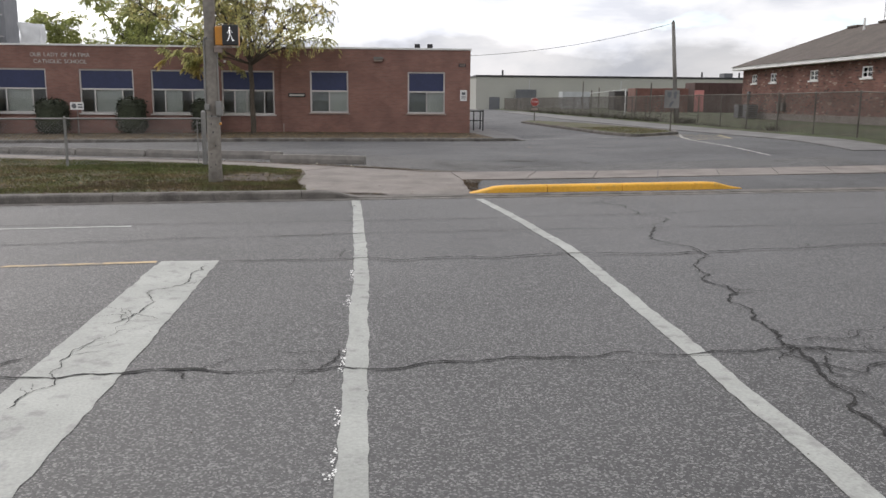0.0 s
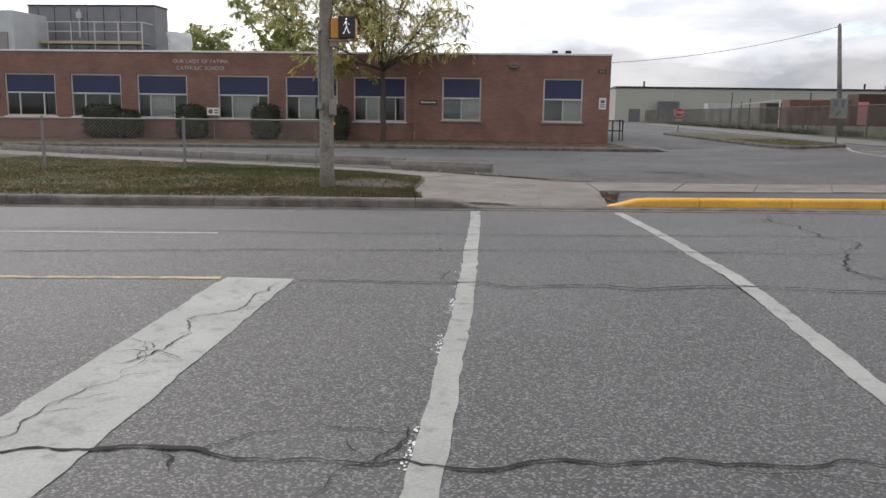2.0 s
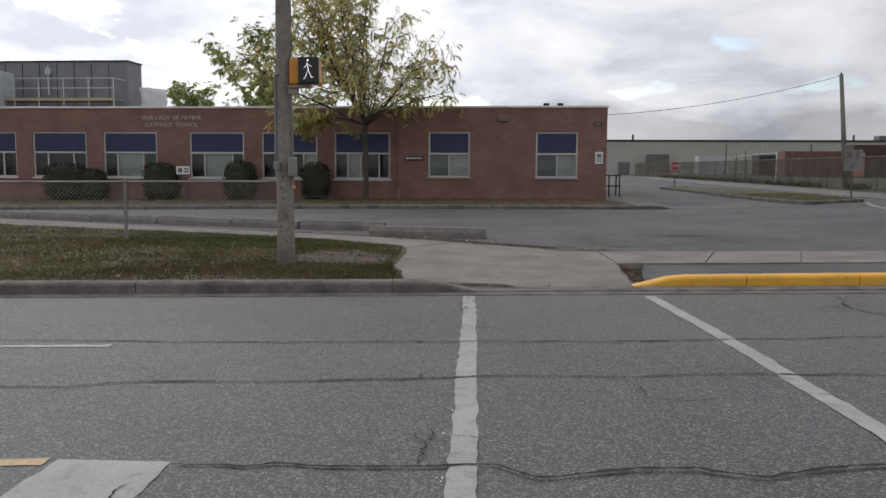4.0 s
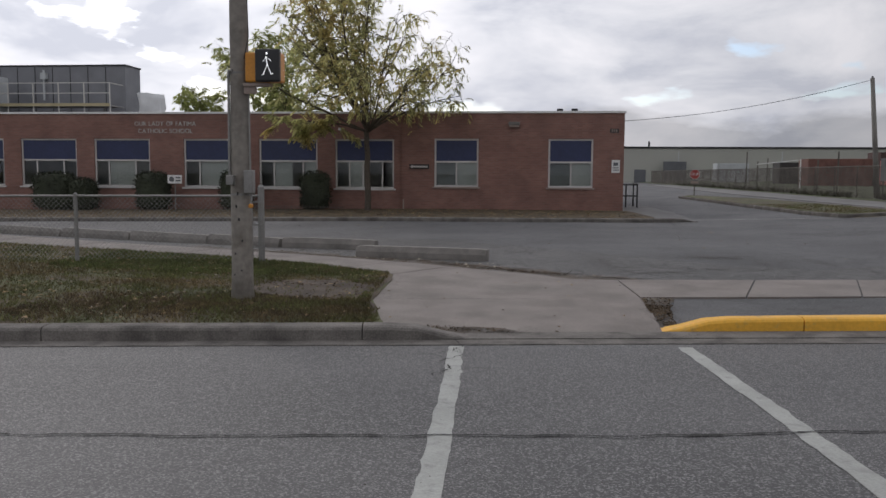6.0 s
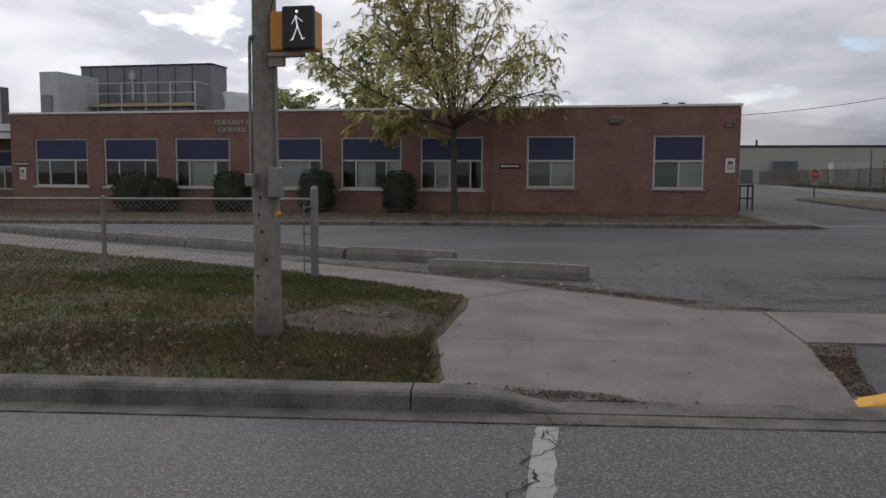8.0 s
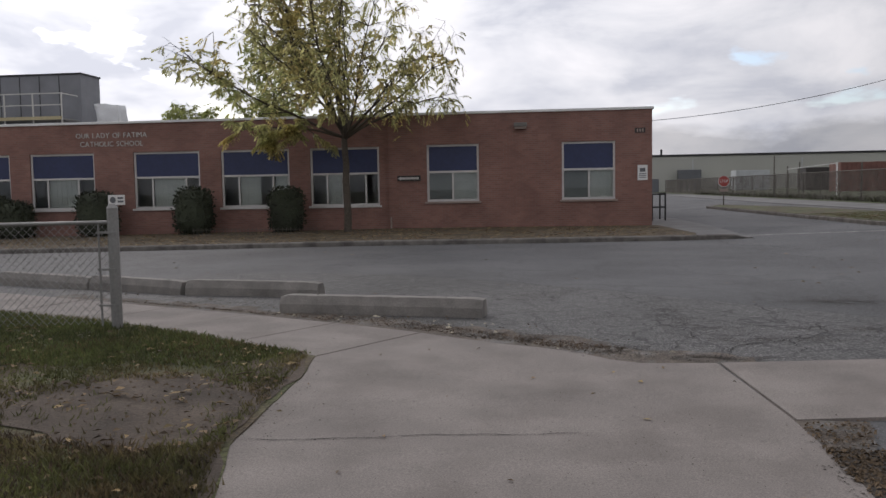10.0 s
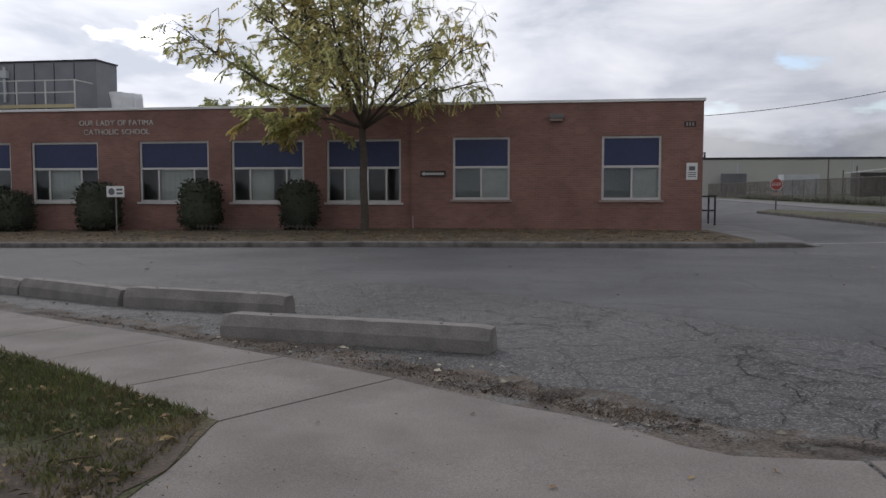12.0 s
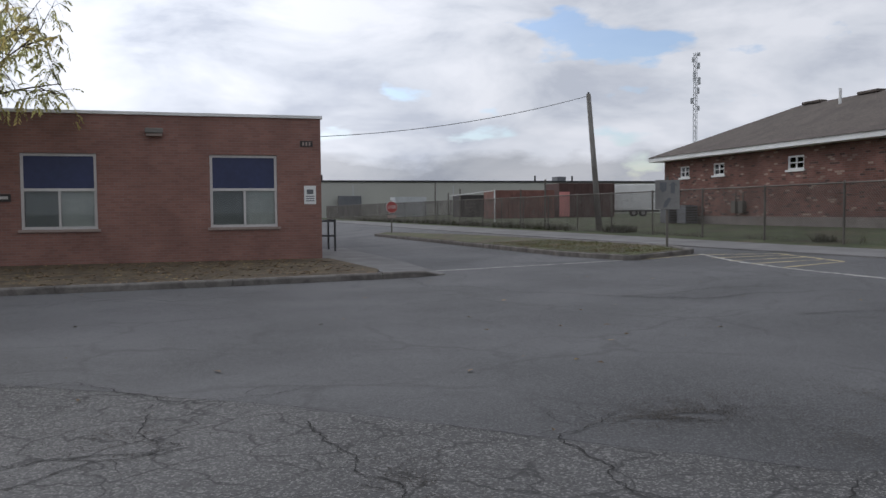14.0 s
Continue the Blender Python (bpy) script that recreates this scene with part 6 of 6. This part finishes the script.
def brick_house():
    g = 0.86
    h = thing("brick_house", (23.1, 52.4, g), "brown brick bungalow with a hipped shingle roof and white eaves", "house", rz=-1.5)
    L, D, H = 40.0, 8.0, 2.8
    wins = [(1.4, 2.15), (4.05, 4.85), (8.9, 9.8), (14.0, 14.9), (18.9, 19.8)]
    # the long wall runs towards the road: built along x, then turned
    def turned(bm):
        for v in bm.verts:
            x, y, z = v.co
            v.co = Vector((y, -x, z))
        bmesh.ops.recalc_face_normals(bm, faces=bm.faces[:])
        return bm
    part("wall", turned(wall_with_holes(0, L, 0.22, H, 0.0, 0.25, [(a, b, 1.98, 2.5) for a, b in wins])), M_BRICK2, h)
    part("foundation", turned(boxed(-0.03, L + 0.03, -0.03, 0.28, -0.5, 0.22)), M_CONC, h, "pale concrete foundation")
    part("end_wall", turned(boxed(0, 0.25, 0.25, D, -0.5, H)), M_BRICK2, h)
    part("end_wall", turned(boxed(L - 0.25, L, 0.25, D, -0.5, H)), M_BRICK2, h)
    part("back_wall", turned(boxed(0.25, L - 0.25, D - 0.25, D, -0.5, H)), M_BRICK2, h)
    e = 0.55
    part("eaves_board", turned(boxed(-e, L + e, -e, D + e, H, H + 0.2, bevel=0.01)), M_CAP, h, "white eaves board")
    bm = bmesh.new()
    z0, z1 = H + 0.2, H + 2.25
    c = [(-e - 0.05, -e - 0.05, z0), (L + e, -e - 0.05, z0), (L + e, D + e, z0), (-e - 0.05, D + e, z0), (D / 2 + e, D / 2, z1), (L - D / 2, D / 2, z1)]
    v = [bm.verts.new(p) for p in c]
    for f in ((0, 1, 5, 4), (1, 2, 5), (2, 3, 4, 5), (3, 0, 4), (3, 2, 1, 0)):
        bm.faces.new([v[i] for i in f])
    part("roof", turned(bm), M_SHINGLE, h)
    part("roof_vent", turned(tubed((7.9, 3.2, z0 + 1.4), (7.9, 3.2, z0 + 2.3), 0.06, 0.06, 8)), M_CAP, h)
    for i in range(9):
        part("ridge_cap", turned(boxed(4.9 + i * 3.2, 6.0 + i * 3.2, D / 2 - 0.2, D / 2 + 0.2, z1 - 0.03, z1 + 0.08, bevel=0.02)), M_SHINGLE, h)
    for a, b in wins:
        w = new("window")
        w.parent = h
        part("window_frame", turned(bars(a, b, 1.98, 2.5, 0.02, 0.06, 0.08)), M_CAP, w)
        part("pane", turned(boxed(a + 0.06, b - 0.06, 0.06, 0.066, 2.04, 2.44)), M_GLASS, w)
        part("mullion", turned(boxed((a + b) / 2 - 0.025, (a + b) / 2 + 0.025, 0.022, 0.058, 2.04, 2.44)), M_CAP, w)
        part("transom_bar", turned(boxed(a + 0.06, b - 0.06, 0.024, 0.056, 2.22, 2.26)), M_CAP, w)
        part("window_sill", turned(boxed(a - 0.08, b + 0.08, -0.06, 0.02, 1.9, 1.98, bevel=0.006)), M_CAP, w)
    for x in (5.6, 6.1):
        m = part("meter_box", turned(boxed(x, x + 0.3, -0.2, -0.005, 0.35, 0.85, bevel=0.02)), M_GALV_D, h)
        part("pipe", turned(tubed((x + 0.15, -0.06, 0.85), (x + 0.15, -0.06, 1.2), 0.025, 0.025, 6)), M_GALV_D, m)
    part("side_box", turned(boxed(1.1, 1.35, -0.12, -0.005, 1.0, 1.5, bevel=0.01)), M_CLAD, h)


brick_house()
for x, y, s in ((22.5, 50.9, 0.34), (22.45, 49.5, 0.32)):
    ac = thing("air_conditioner", (x, y, gz(x, y) + 0.02), "dark air conditioner unit on the turf by the house", "air conditioner")
    part("case", boxed(-s, s, -0.35, 0.35, 0, 0.8, bevel=0.03), M_CLAD, ac)
    part("grille", tubed((0, 0, 0.8), (0, 0, 0.83), 0.28, 0.28, 16), M_BLACK, ac)
    for i in range(6):
        part("slat", boxed(-s + 0.05, s - 0.05, -0.365, -0.351, 0.12 + 0.11 * i, 0.16 + 0.11 * i), M_BLACK, ac)

fac = thing("factory", (13.6, 126, 0.1), "long low pale-clad factory with a dark roof edge", "building")
part("wall", boxed(0, 110, 0, 30, -0.5, 5.15), M_FACT, fac)
part("roof_edge", boxed(-0.1, 110.1, -0.1, 30.1, 5.15, 5.42), M_BLACK, fac, "dark roof edge")
for x in (4.5, 36, 42, 58, 83):
    part("vent_pipe", tubed((x, 4, 5.42), (x, 4, 6.3), 0.14, 0.14, 8), M_BLACK, fac)
part("roof_unit", boxed(39.6, 41, 4, 6, 5.42, 6.2, bevel=0.05), M_CLAD, fac)
part("door", boxed(2.0, 3.6, -0.08, 0, -0.4, 2.2), M_CLAD, fac)
for i in range(7):
    part("panel_seam", boxed(8 + i * 14, 8.12 + i * 14, -0.06, 0, -0.4, 4.75), M_CLADL, fac)


def container(x, y, w, d, h, mat, label, ribs=14, rz=0.0):
    g = gz(x, y) - 0.1
    c = thing("container", (x, y, g), label, "container", "containers in the yard", rz=rz)
    part("body", boxed(-w / 2, w / 2, -d / 2, d / 2, 0.12, h, bevel=0.02), mat, c)
    for i in range(ribs):
        u = -w / 2 + w * (i + 0.5) / ribs
        part("rib", boxed(u - w / ribs * 0.25, u + w / ribs * 0.25, -d / 2 - 0.05, -d / 2, 0.2, h - 0.12), mat, c)
    for u in (-w / 2, w / 2 - 0.12):
        part("corner_post", boxed(u, u + 0.12, -d / 2 - 0.07, -d / 2 - 0.001, 0.05, h), mat, c)
    part("bottom_rail", boxed(-w / 2, w / 2, -d / 2 - 0.06, -d / 2 + 0.02, 0.0, 0.12), M_CLADL, c)
    return c


container(25.9, 78, 5.0, 2.4, 2.3, M_RUST, "rusty red-brown shipping container in the yard")
container(29.0, 82, 3.0, 2.4, 2.4, M_RUST, "rusty red-brown shipping container in the yard", 9)
mc = container(32.2, 80, 5.0, 2.6, 2.9, M_MAROON, "dark maroon steel shed in the yard", 8)
part("door", boxed(-2.5, -1.6, -1.42, -1.36, 0.2, 2.2), M_PINK, mc, "faded pink-red door")
container(26.6, 92, 2.7, 2.4, 2.2, M_DARKBOARD, "dark steel container in the yard", 5)
container(24.6, 108, 3.6, 2.4, 2.3, M_CLADL, "pale grey shipping container in the yard", 9)
container(21.0, 125, 3.0, 0.8, 2.8, M_CLAD, "dark steel gate panel by the factory", 5)
tr = thing("box_trailer", (37.3, 81, gz(37, 81)), "white box trailer parked in the yard", "trailer", rz=-14)
part("body", boxed(-2.6, 2.6, -1.1, 1.1, 0.55, 2.75, bevel=0.06), M_WHITE, tr)
part("door", boxed(-2.2, -1.2, -1.125, -1.101, 0.7, 2.55, bevel=0.01), M_CAP, tr)
part("chassis", boxed(-2.5, 2.5, -0.9, 0.9, 0.42, 0.55), M_BLACK, tr)
for x in (0.2, 1.0):
    w = part("wheel", tubed((x, -1.08, 0.33), (x, -0.86, 0.33), 0.33, 0.33, 16), M_RUBBER, tr)
    part("rim", tubed((x, -1.095, 0.33), (x, -1.081, 0.33), 0.17, 0.17, 12), M_GALV, w)
gp = thing("gate_frame", (19.6, 66.5, gz(19.6, 66.5)), "pale metal gate frame behind the fence", "gate")
part("post", tubed((0, 0, 0), (0, 0, 2.1), 0.05, 0.05, 8), M_CAP, gp)
part("bar", tubed((0, 0, 2.05), (-2.4, 2.0, 1.75), 0.03, 0.03, 6), M_CAP, gp)

# lattice mast, far behind the house
mx, my = 1.37 + 0.548 / 0.8183 * 140, 17.4 + 140
mast = thing("radio_mast", (mx, my, 0), "tall thin lattice radio mast with antennas", "mast")
MH = 31.5
for k in range(3):
    a = 2.094 * k
    part("leg", tubed((0.5 * math.cos(a), 0.5 * math.sin(a), 0), (0.35 * math.cos(a), 0.35 * math.sin(a), MH), 0.07, 0.06, 5), M_CLADL, mast)
bm = bmesh.new()
for i in range(30):
    for k in range(3):
        a, b = 2.094 * k, 2.094 * (k + 1)
        tube(bm, (0.45 * math.cos(a), 0.45 * math.sin(a), i * 1.05), (0.45 * math.cos(b), 0.45 * math.sin(b), i * 1.05 + 1.05), 0.04, 0.04, 4, caps=False)
part("lattice", bm, M_CLADL, mast, kind="stuff")
for i, (z, u, s) in enumerate(((31.2, 0.5, 0.35), (30.1, -0.75, 0.5), (29.0, 0.45, 0.6), (26.9, -0.5, 0.75), (26.1, 0.6, 0.7), (24.2, 0.35, 0.6), (22.2, -1.05, 0.55), (20.8, 0.4, 0.45))):
    part("antenna", boxed(u - 0.24, u + 0.24, -0.5, -0.2, z - s, z + s, bevel=0.05), M_CLADL, mast)


# ---- grass, weeds and fallen leaves ----
def inside(x, y, poly):
    r = False
    for (ax, ay), (bx, by) in zip(poly, poly[1:] + poly[:1]):
        if (ay > y) != (by > y) and x < (bx - ax) * (y - ay) / (by - ay) + ax:
            r = not r
    return r


VERGE = [(-13, line(-13, 14.96)), (-0.6, line(-0.6, 14.96)), (-0.52, 15.3), (-0.71, 15.9), (-0.84, 16.5), (-0.88, 17.5), (-0.97, 18.68), (-2.86, 19.96), (-3.93, 20.57), (-8.5, 22.6), (-13, 24.95)]
BARE = [(-2.5, 17.0), (-2.15, 16.45), (-1.3, 16.25), (-0.95, 16.5), (-0.95, 17.4), (-1.5, 17.85), (-2.2, 17.75)]


def blades(name, count, poly, dz, mat, label, category, seed_no, h=(0.012, 0.042), avoid=None, bias=0.0, lean=0.9):
    rng = random.Random(seed_no)
    verts, faces = [], []
    x0, x1 = min(p[0] for p in poly), max(p[0] for p in poly)
    y0, y1 = min(p[1] for p in poly), max(p[1] for p in poly)
    n = 0
    while n < count:
        x, y = x0 + (x1 - x0) * (1 - rng.random() ** (1 + bias)), rng.uniform(y0, y1)
        if not inside(x, y, poly) or (avoid and inside(x, y, avoid) and rng.random() < 0.93):
            continue
        d = noise.noise(Vector((x * 0.9, y * 0.9, 4)))
        if d < -0.1 and rng.random() < 0.35:
            continue
        n += 1
        z = gz(x, y) + dz
        for _ in range(3):
            a = rng.uniform(0, 6.283)
            L = rng.uniform(*h) * (1 + 0.7 * max(0, d))
            w = 0.004 + 0.05 * L
            lx, ly = rng.uniform(-lean, lean) * L, rng.uniform(-lean, lean) * L
            px, py = x + rng.uniform(-0.03, 0.03), y + rng.uniform(-0.03, 0.03)
            i = len(verts)
            verts += [(px - w * math.cos(a), py - w * math.sin(a), z - 0.004), (px + w * math.cos(a), py + w * math.sin(a), z - 0.004), (px + lx, py + ly, z + L)]
            faces.append((i, i + 1, i + 2))
    me = bpy.data.meshes.new(name)
    me.from_pydata(verts, [], faces)
    me.materials.append(mat)
    return tagged(new(name, me), label, category, kind="stuff")


M_GREEN = material("green_grass_blade", (0.078, 0.095, 0.035), 0.85, vary=0.35, grain=9, grain_vary=0.3, rand=0.45)
leafy(M_GREEN, (1.3, 1.3, 1.1), 0.35)
blades("grass", 34000, VERGE, 0.03, M_BLADE, "short green and straw-coloured grass on the verge", "grass", 3, avoid=BARE, bias=0.8)
blades("grass", 900, [(-2.7, 15.0), (-0.55, 15.1), (-0.62, 15.9), (-0.95, 16.35), (-2.2, 16.3), (-3.0, 16.5)], 0.03, M_BLADE, "tufts of weeds beside the ramp", "grass", 4, h=(0.02, 0.06))
blades("grass", 9000, [(-1.25, 18.5), (-1.0, 18.75), (-1.9, 19.3), (-3.3, 20.15), (-6.5, 21.6), (-6.5, 19.0), (-4.0, 18.2), (-2.6, 18.2), (-1.7, 18.25)], 0.03, M_GREEN, "thicker green grass along the pavement", "grass", 15, h=(0.014, 0.045))
blades("grass", 3000, [(11.1, 34.6), (12.6, 34.95), (13.0, 36.5), (12.6, 42), (10.6, 43), (10.8, 37.2)], 0.11, M_BLADE, "short grass on the traffic island", "grass", 5)


def litter(name, count, poly, dz, label, seed_no, size=(0.02, 0.05), mat=M_LITTER):
    rng = random.Random(seed_no)
    verts, faces = [], []
    x0, x1 = min(p[0] for p in poly), max(p[0] for p in poly)
    y0, y1 = min(p[1] for p in poly), max(p[1] for p in poly)
    n = 0
    while n < count:
        x, y = rng.uniform(x0, x1), rng.uniform(y0, y1)
        if not inside(x, y, poly):
            continue
        if noise.noise(Vector((x * 1.4, y * 1.4, 9))) < -0.05 and rng.random() < 0.7:
            continue
        n += 1
        L, a = rng.uniform(*size), rng.uniform(0, 6.283)
        c, s, z = math.cos(a), math.sin(a), gz(x, y) + dz
        w = L * rng.uniform(0.3, 0.6)
        i = len(verts)
        verts += [(x - c * L, y - s * L, z + 0.003), (x - s * w, y + c * w, z + rng.uniform(0.002, 0.02)), (x + c * L, y + s * L, z + 0.004), (x + s * w, y - c * w, z + rng.uniform(0.002, 0.02))]
        faces.append((i, i + 1, i + 2, i + 3))
    me = bpy.data.meshes.new(name)
    me.from_pydata(verts, [], faces)
    me.materials.append(mat)
    return tagged(new(name, me), label, "leaves", kind="stuff")


litter("fallen_leaves", 5200, [(-24, 32.75), (-10, 32.9), (-2.5, 33.0), (2, 33.4), (4.9, 34.2), (4.6, 39.8), (-24, 39.8)], 0.095, "yellow-brown fallen leaves on the planting bed", 31, (0.03, 0.075))
litter("fallen_leaves", 2200, VERGE, 0.04, "scattered dry leaves on the verge", 32)
litter("fallen_leaves", 110, [(0.35, 19.3), (-0.2, 19.8), (-4.0, 21.95), (-5.8, 23.05), (-5.5, 23.5), (-3.6, 22.5), (-1.9, 21.6), (0.6, 20.6), (2.0, 19.2), (1.4, 18.75)], 0.012, "dry leaves and grit along the pavement's edge", 33, (0.008, 0.024), M_CRUMB)
litter("fallen_leaves", 260, [(0.0, 14.95), (0.85, 15.08), (0.7, 15.17), (0.2, 15.18), (-0.3, 15.2), (-0.2, 15.05)], 0.016, "dirt and dead leaves caught at the ramp", 34, (0.006, 0.018), M_CRUMB)
litter("fallen_leaves", 900, [(2.4, 15.6), (2.56, 15.5), (2.64, 16.4), (2.8, 17.1), (2.38, 17.08)], 0.012, "dry leaves along the ramp's edge", 35, (0.008, 0.022), M_CRUMB)
litter("fallen_leaves", 60, [(-6, 24), (5, 21), (12, 24), (8, 33), (-8, 32)], 0.01, "few scattered leaves and scraps on the asphalt", 36, (0.02, 0.05))
litter("fallen_leaves", 28, APRON, 0.016, "few scattered leaves on the concrete", 37, (0.012, 0.03))

litter("fallen_leaves", 420, [(-3.2, 16.1), (-0.8, 15.9), (-0.85, 17.9), (-2.6, 18.0)], 0.038, "dead brown leaves on the bare earth", 38, (0.012, 0.032), M_CRUMB)
M_GRIT = material("dark_grit", (0.05, 0.042, 0.034), 0.95, vary=0.3, rand=0.5)
M_WEED = material("rank_weed", (0.05, 0.055, 0.025), 0.9, vary=0.4, big=0.4, rand=0.5)
blades("dry_weeds", 1000, [(-4.6, 22.3), (-2.1, 21.08), (-0.7, 20.75), (0.3, 20.0), (1.0, 19.45), (1.1, 19.15), (0.3, 19.6), (-0.2, 19.95), (-1.2, 20.5), (-4.2, 22.05)], 0.009, M_THATCH, "flattened dry brown grass along the pavement's edge", "weeds", 6, h=(0.006, 0.018), lean=2.6)
blades("dry_weeds", 220, [(1.0, 19.2), (1.45, 18.85), (1.65, 19.15), (1.1, 19.45)], 0.009, M_THATCH, "flattened dry brown grass along the pavement's edge", "weeds", 16, h=(0.006, 0.018), lean=2.6)
litter("fallen_leaves", 22, [(-2.5, 21.3), (0.4, 20.6), (2.2, 18.75), (1.4, 18.75), (0.2, 19.6), (-2.5, 21.0)], 0.013, "few bleached leaves beside the pavement", 51, (0.02, 0.04), M_PALELEAF)
litter("fallen_leaves", 110, VERGE, 0.045, "few bleached leaves in the grass", 52, (0.014, 0.032), M_PALELEAF)
for tx, ty, tl, ta in ((-1.3, 17.9, 0.16, 0.5), (-1.55, 18.15, 0.22, 1.2), (-1.9, 17.3, 0.14, 2.6)):
    tw = thing("twig", (tx, ty, gz(tx, ty) + 0.042), "short dead twig on the bare earth", "twig", "twigs on the verge")
    part("stick", pipe([(0, 0, 0), (tl * 0.5 * math.cos(ta), tl * 0.5 * math.sin(ta), 0.012), (tl * math.cos(ta + 0.2), tl * math.sin(ta + 0.2), 0.002)], 0.005, 6), M_DRY, tw)
blades("dry_weeds", 900, [(-12, line(-12, 14.93)), (-0.55, line(-0.55, 14.93)), (-0.5, 15.25), (-12, line(-12, 15.4))], 0.03, M_DRY, "dead brown grass behind the road kerb", "weeds", 8, h=(0.015, 0.04))
blades("dry_weeds", 2600, [(-4.5, 14.6), (-0.6, 15.15), (-0.8, 16.2), (-2.4, 16.6), (-4.5, 16.3)], 0.03, M_DRY, "dead brown stems in the verge by the pole", "weeds", 12, h=(0.015, 0.045))
blades("rank_weeds", 1500, [(16.75, 50), (17.6, 50), (17.6, 98), (16.75, 98)], 0.02, M_WEED, "rank weeds along the foot of the fence", "weeds", 9, h=(0.08, 0.35))
blades("rank_weeds", 70, [(17.0, 33), (17.6, 33), (17.6, 44), (17.0, 44)], 0.02, M_WEED, "rank weeds along the foot of the fence", "weeds", 10, h=(0.06, 0.25))

blades("rank_weeds", 60, [(17.1, 35.0), (17.5, 35.0), (17.5, 35.6), (17.1, 35.6)], 0.02, M_WEED, "dark weeds at the foot of the fence", "weeds", 13, h=(0.1, 0.35))
blades("rank_weeds", 260, [(17.1, 45.6), (17.7, 45.6), (17.7, 47.2), (17.1, 47.2)], 0.02, M_WEED, "tall dark weeds beside the utility pole", "weeds", 14, h=(0.12, 0.36))
for px, py, ph in ((18.0, 74.5, 2.9), (18.0, 71.3, 2.1), (18.0, 68.7, 2.3), (18.1, 58.5, 2.0), (18.2, 55.5, 2.4)):
    yp = thing("yard_post", (px, py, gz(px, py)), "dark steel post in the yard behind the fence", "post", "posts in the yard")
    part("shaft", tubed((0, 0, -0.1), (0.02, 0, ph), 0.05, 0.045, 8), M_GALV_D, yp)
    part("cap", tubed((0.02, 0, ph), (0.02, 0, ph + 0.05), 0.06, 0.03, 8), M_GALV_D, yp)


def grit(name, count, spots, dz, mat, label, seed_no, size=(0.002, 0.007)):
    """Loose grit and crumbs, thick at the middle of each spot (x, y, spread in x, spread in y)."""
    rng = random.Random(seed_no)
    verts, faces = [], []
    for _ in range(count):
        cx, cy, sx, sy = spots[rng.randrange(len(spots))]
        x, y = rng.gauss(cx, sx), rng.gauss(cy, sy)
        if noise.noise(Vector((x * 5, y * 5, 2))) < -0.15:
            continue
        s, a, z = rng.uniform(*size), rng.uniform(0, 6.283), gz(x, y) + dz
        i = len(verts)
        verts += [(x + s * rng.uniform(0.5, 1.2) * math.cos(a + k), y + s * rng.uniform(0.5, 1.2) * math.sin(a + k), z + rng.uniform(0, s * 0.5)) for k in (0, 1.6, 3.1, 4.7)]
        faces.append((i, i + 1, i + 2, i + 3))
    me = bpy.data.meshes.new(name)
    me.from_pydata(verts, [], faces)
    me.materials.append(mat)
    return tagged(new(name, me), label, "grit", kind="stuff")


grit("grit", 24000, [(2.45, 20.2, 0.22, 0.35), (2.3, 21.1, 0.14, 0.4), (2.9, 19.6, 0.5, 0.12), (5.0, 21.2, 0.3, 0.3), (3.9, 20.1, 0.5, 0.1), (0.8, 22.6, 0.3, 0.3), (-0.9, 23.3, 0.3, 0.3), (4.3, 21.95, 0.4, 0.16), (4.3, 21.95, 0.25, 0.1), (4.6, 22.3, 0.4, 0.2), (5.9, 21.7, 0.15, 0.5)], 0.005, M_GRIT, "dark grit and dirt gathered in the broken asphalt", 41)
grit("grit", 9000, [(-0.9, 20.7, 0.4, 0.12), (0.5, 19.72, 0.2, 0.1), (1.5, 19.05, 0.2, 0.1), (2.2, 18.75, 0.25, 0.05), (0.9, 19.5, 0.15, 0.1), (-3.2, 22.0, 0.8, 0.15), (-0.2, 20.25, 0.15, 0.11), (0.4, 15.1, 0.35, 0.06), (2.55, 16.2, 0.12, 0.4)], 0.014, M_GRIT, "dark soil crumbs along the pavement", 42, (0.003, 0.011))
grit("grit", 4000, [(-1.6, 17.1, 0.6, 0.4), (-2.2, 16.2, 0.5, 0.25), (-0.95, 16.9, 0.15, 0.7)], 0.037, M_GRIT, "dark soil crumbs on the bare earth", 43, (0.003, 0.009))
grit("grit", 1500, [(2, 8, 4, 3.5), (-1, 11, 4, 2.5)], 0.005, M_GRIT, "loose dark crumbs scattered on the road", 44, (0.003, 0.008))
grit("grit", 1500, [(-0.9, 20.6, 0.4, 0.2), (0.5, 19.7, 0.25, 0.2), (1.5, 19.0, 0.3, 0.12), (-3.2, 22.2, 0.5, 0.2)], 0.02, M_STOP, "pale stone chips along the pavement", 45, (0.003, 0.012))
grit("grit", 700, [(0.6, 17.2, 0.8, 0.9), (1.5, 16.5, 0.5, 0.7)], 0.014, M_GRIT, "small dark specks on the concrete ramp", 46, (0.002, 0.007))
sap = thing("sapling", (-13.6, 20.5, gz(-13.6, 20.5) + 0.03), "thin sapling with a few yellow leaves in the verge", "tree")
part("stem", tubed((0, 0, -0.05), (0.03, 0, 1.5), 0.018, 0.008, 6), M_BARK, sap)
bm = bmesh.new()
rs_ = random.Random(3)
for i in range(26):
    sprig(bm, (0.02, 0, rs_.uniform(0.6, 1.5)), (rs_.uniform(-1, 1), rs_.uniform(-1, 1), rs_.uniform(-0.3, 0.5)), 0.3, rs_, 7, 0.11)
part("crown", bm, M_LEAF, sap, kind="stuff")
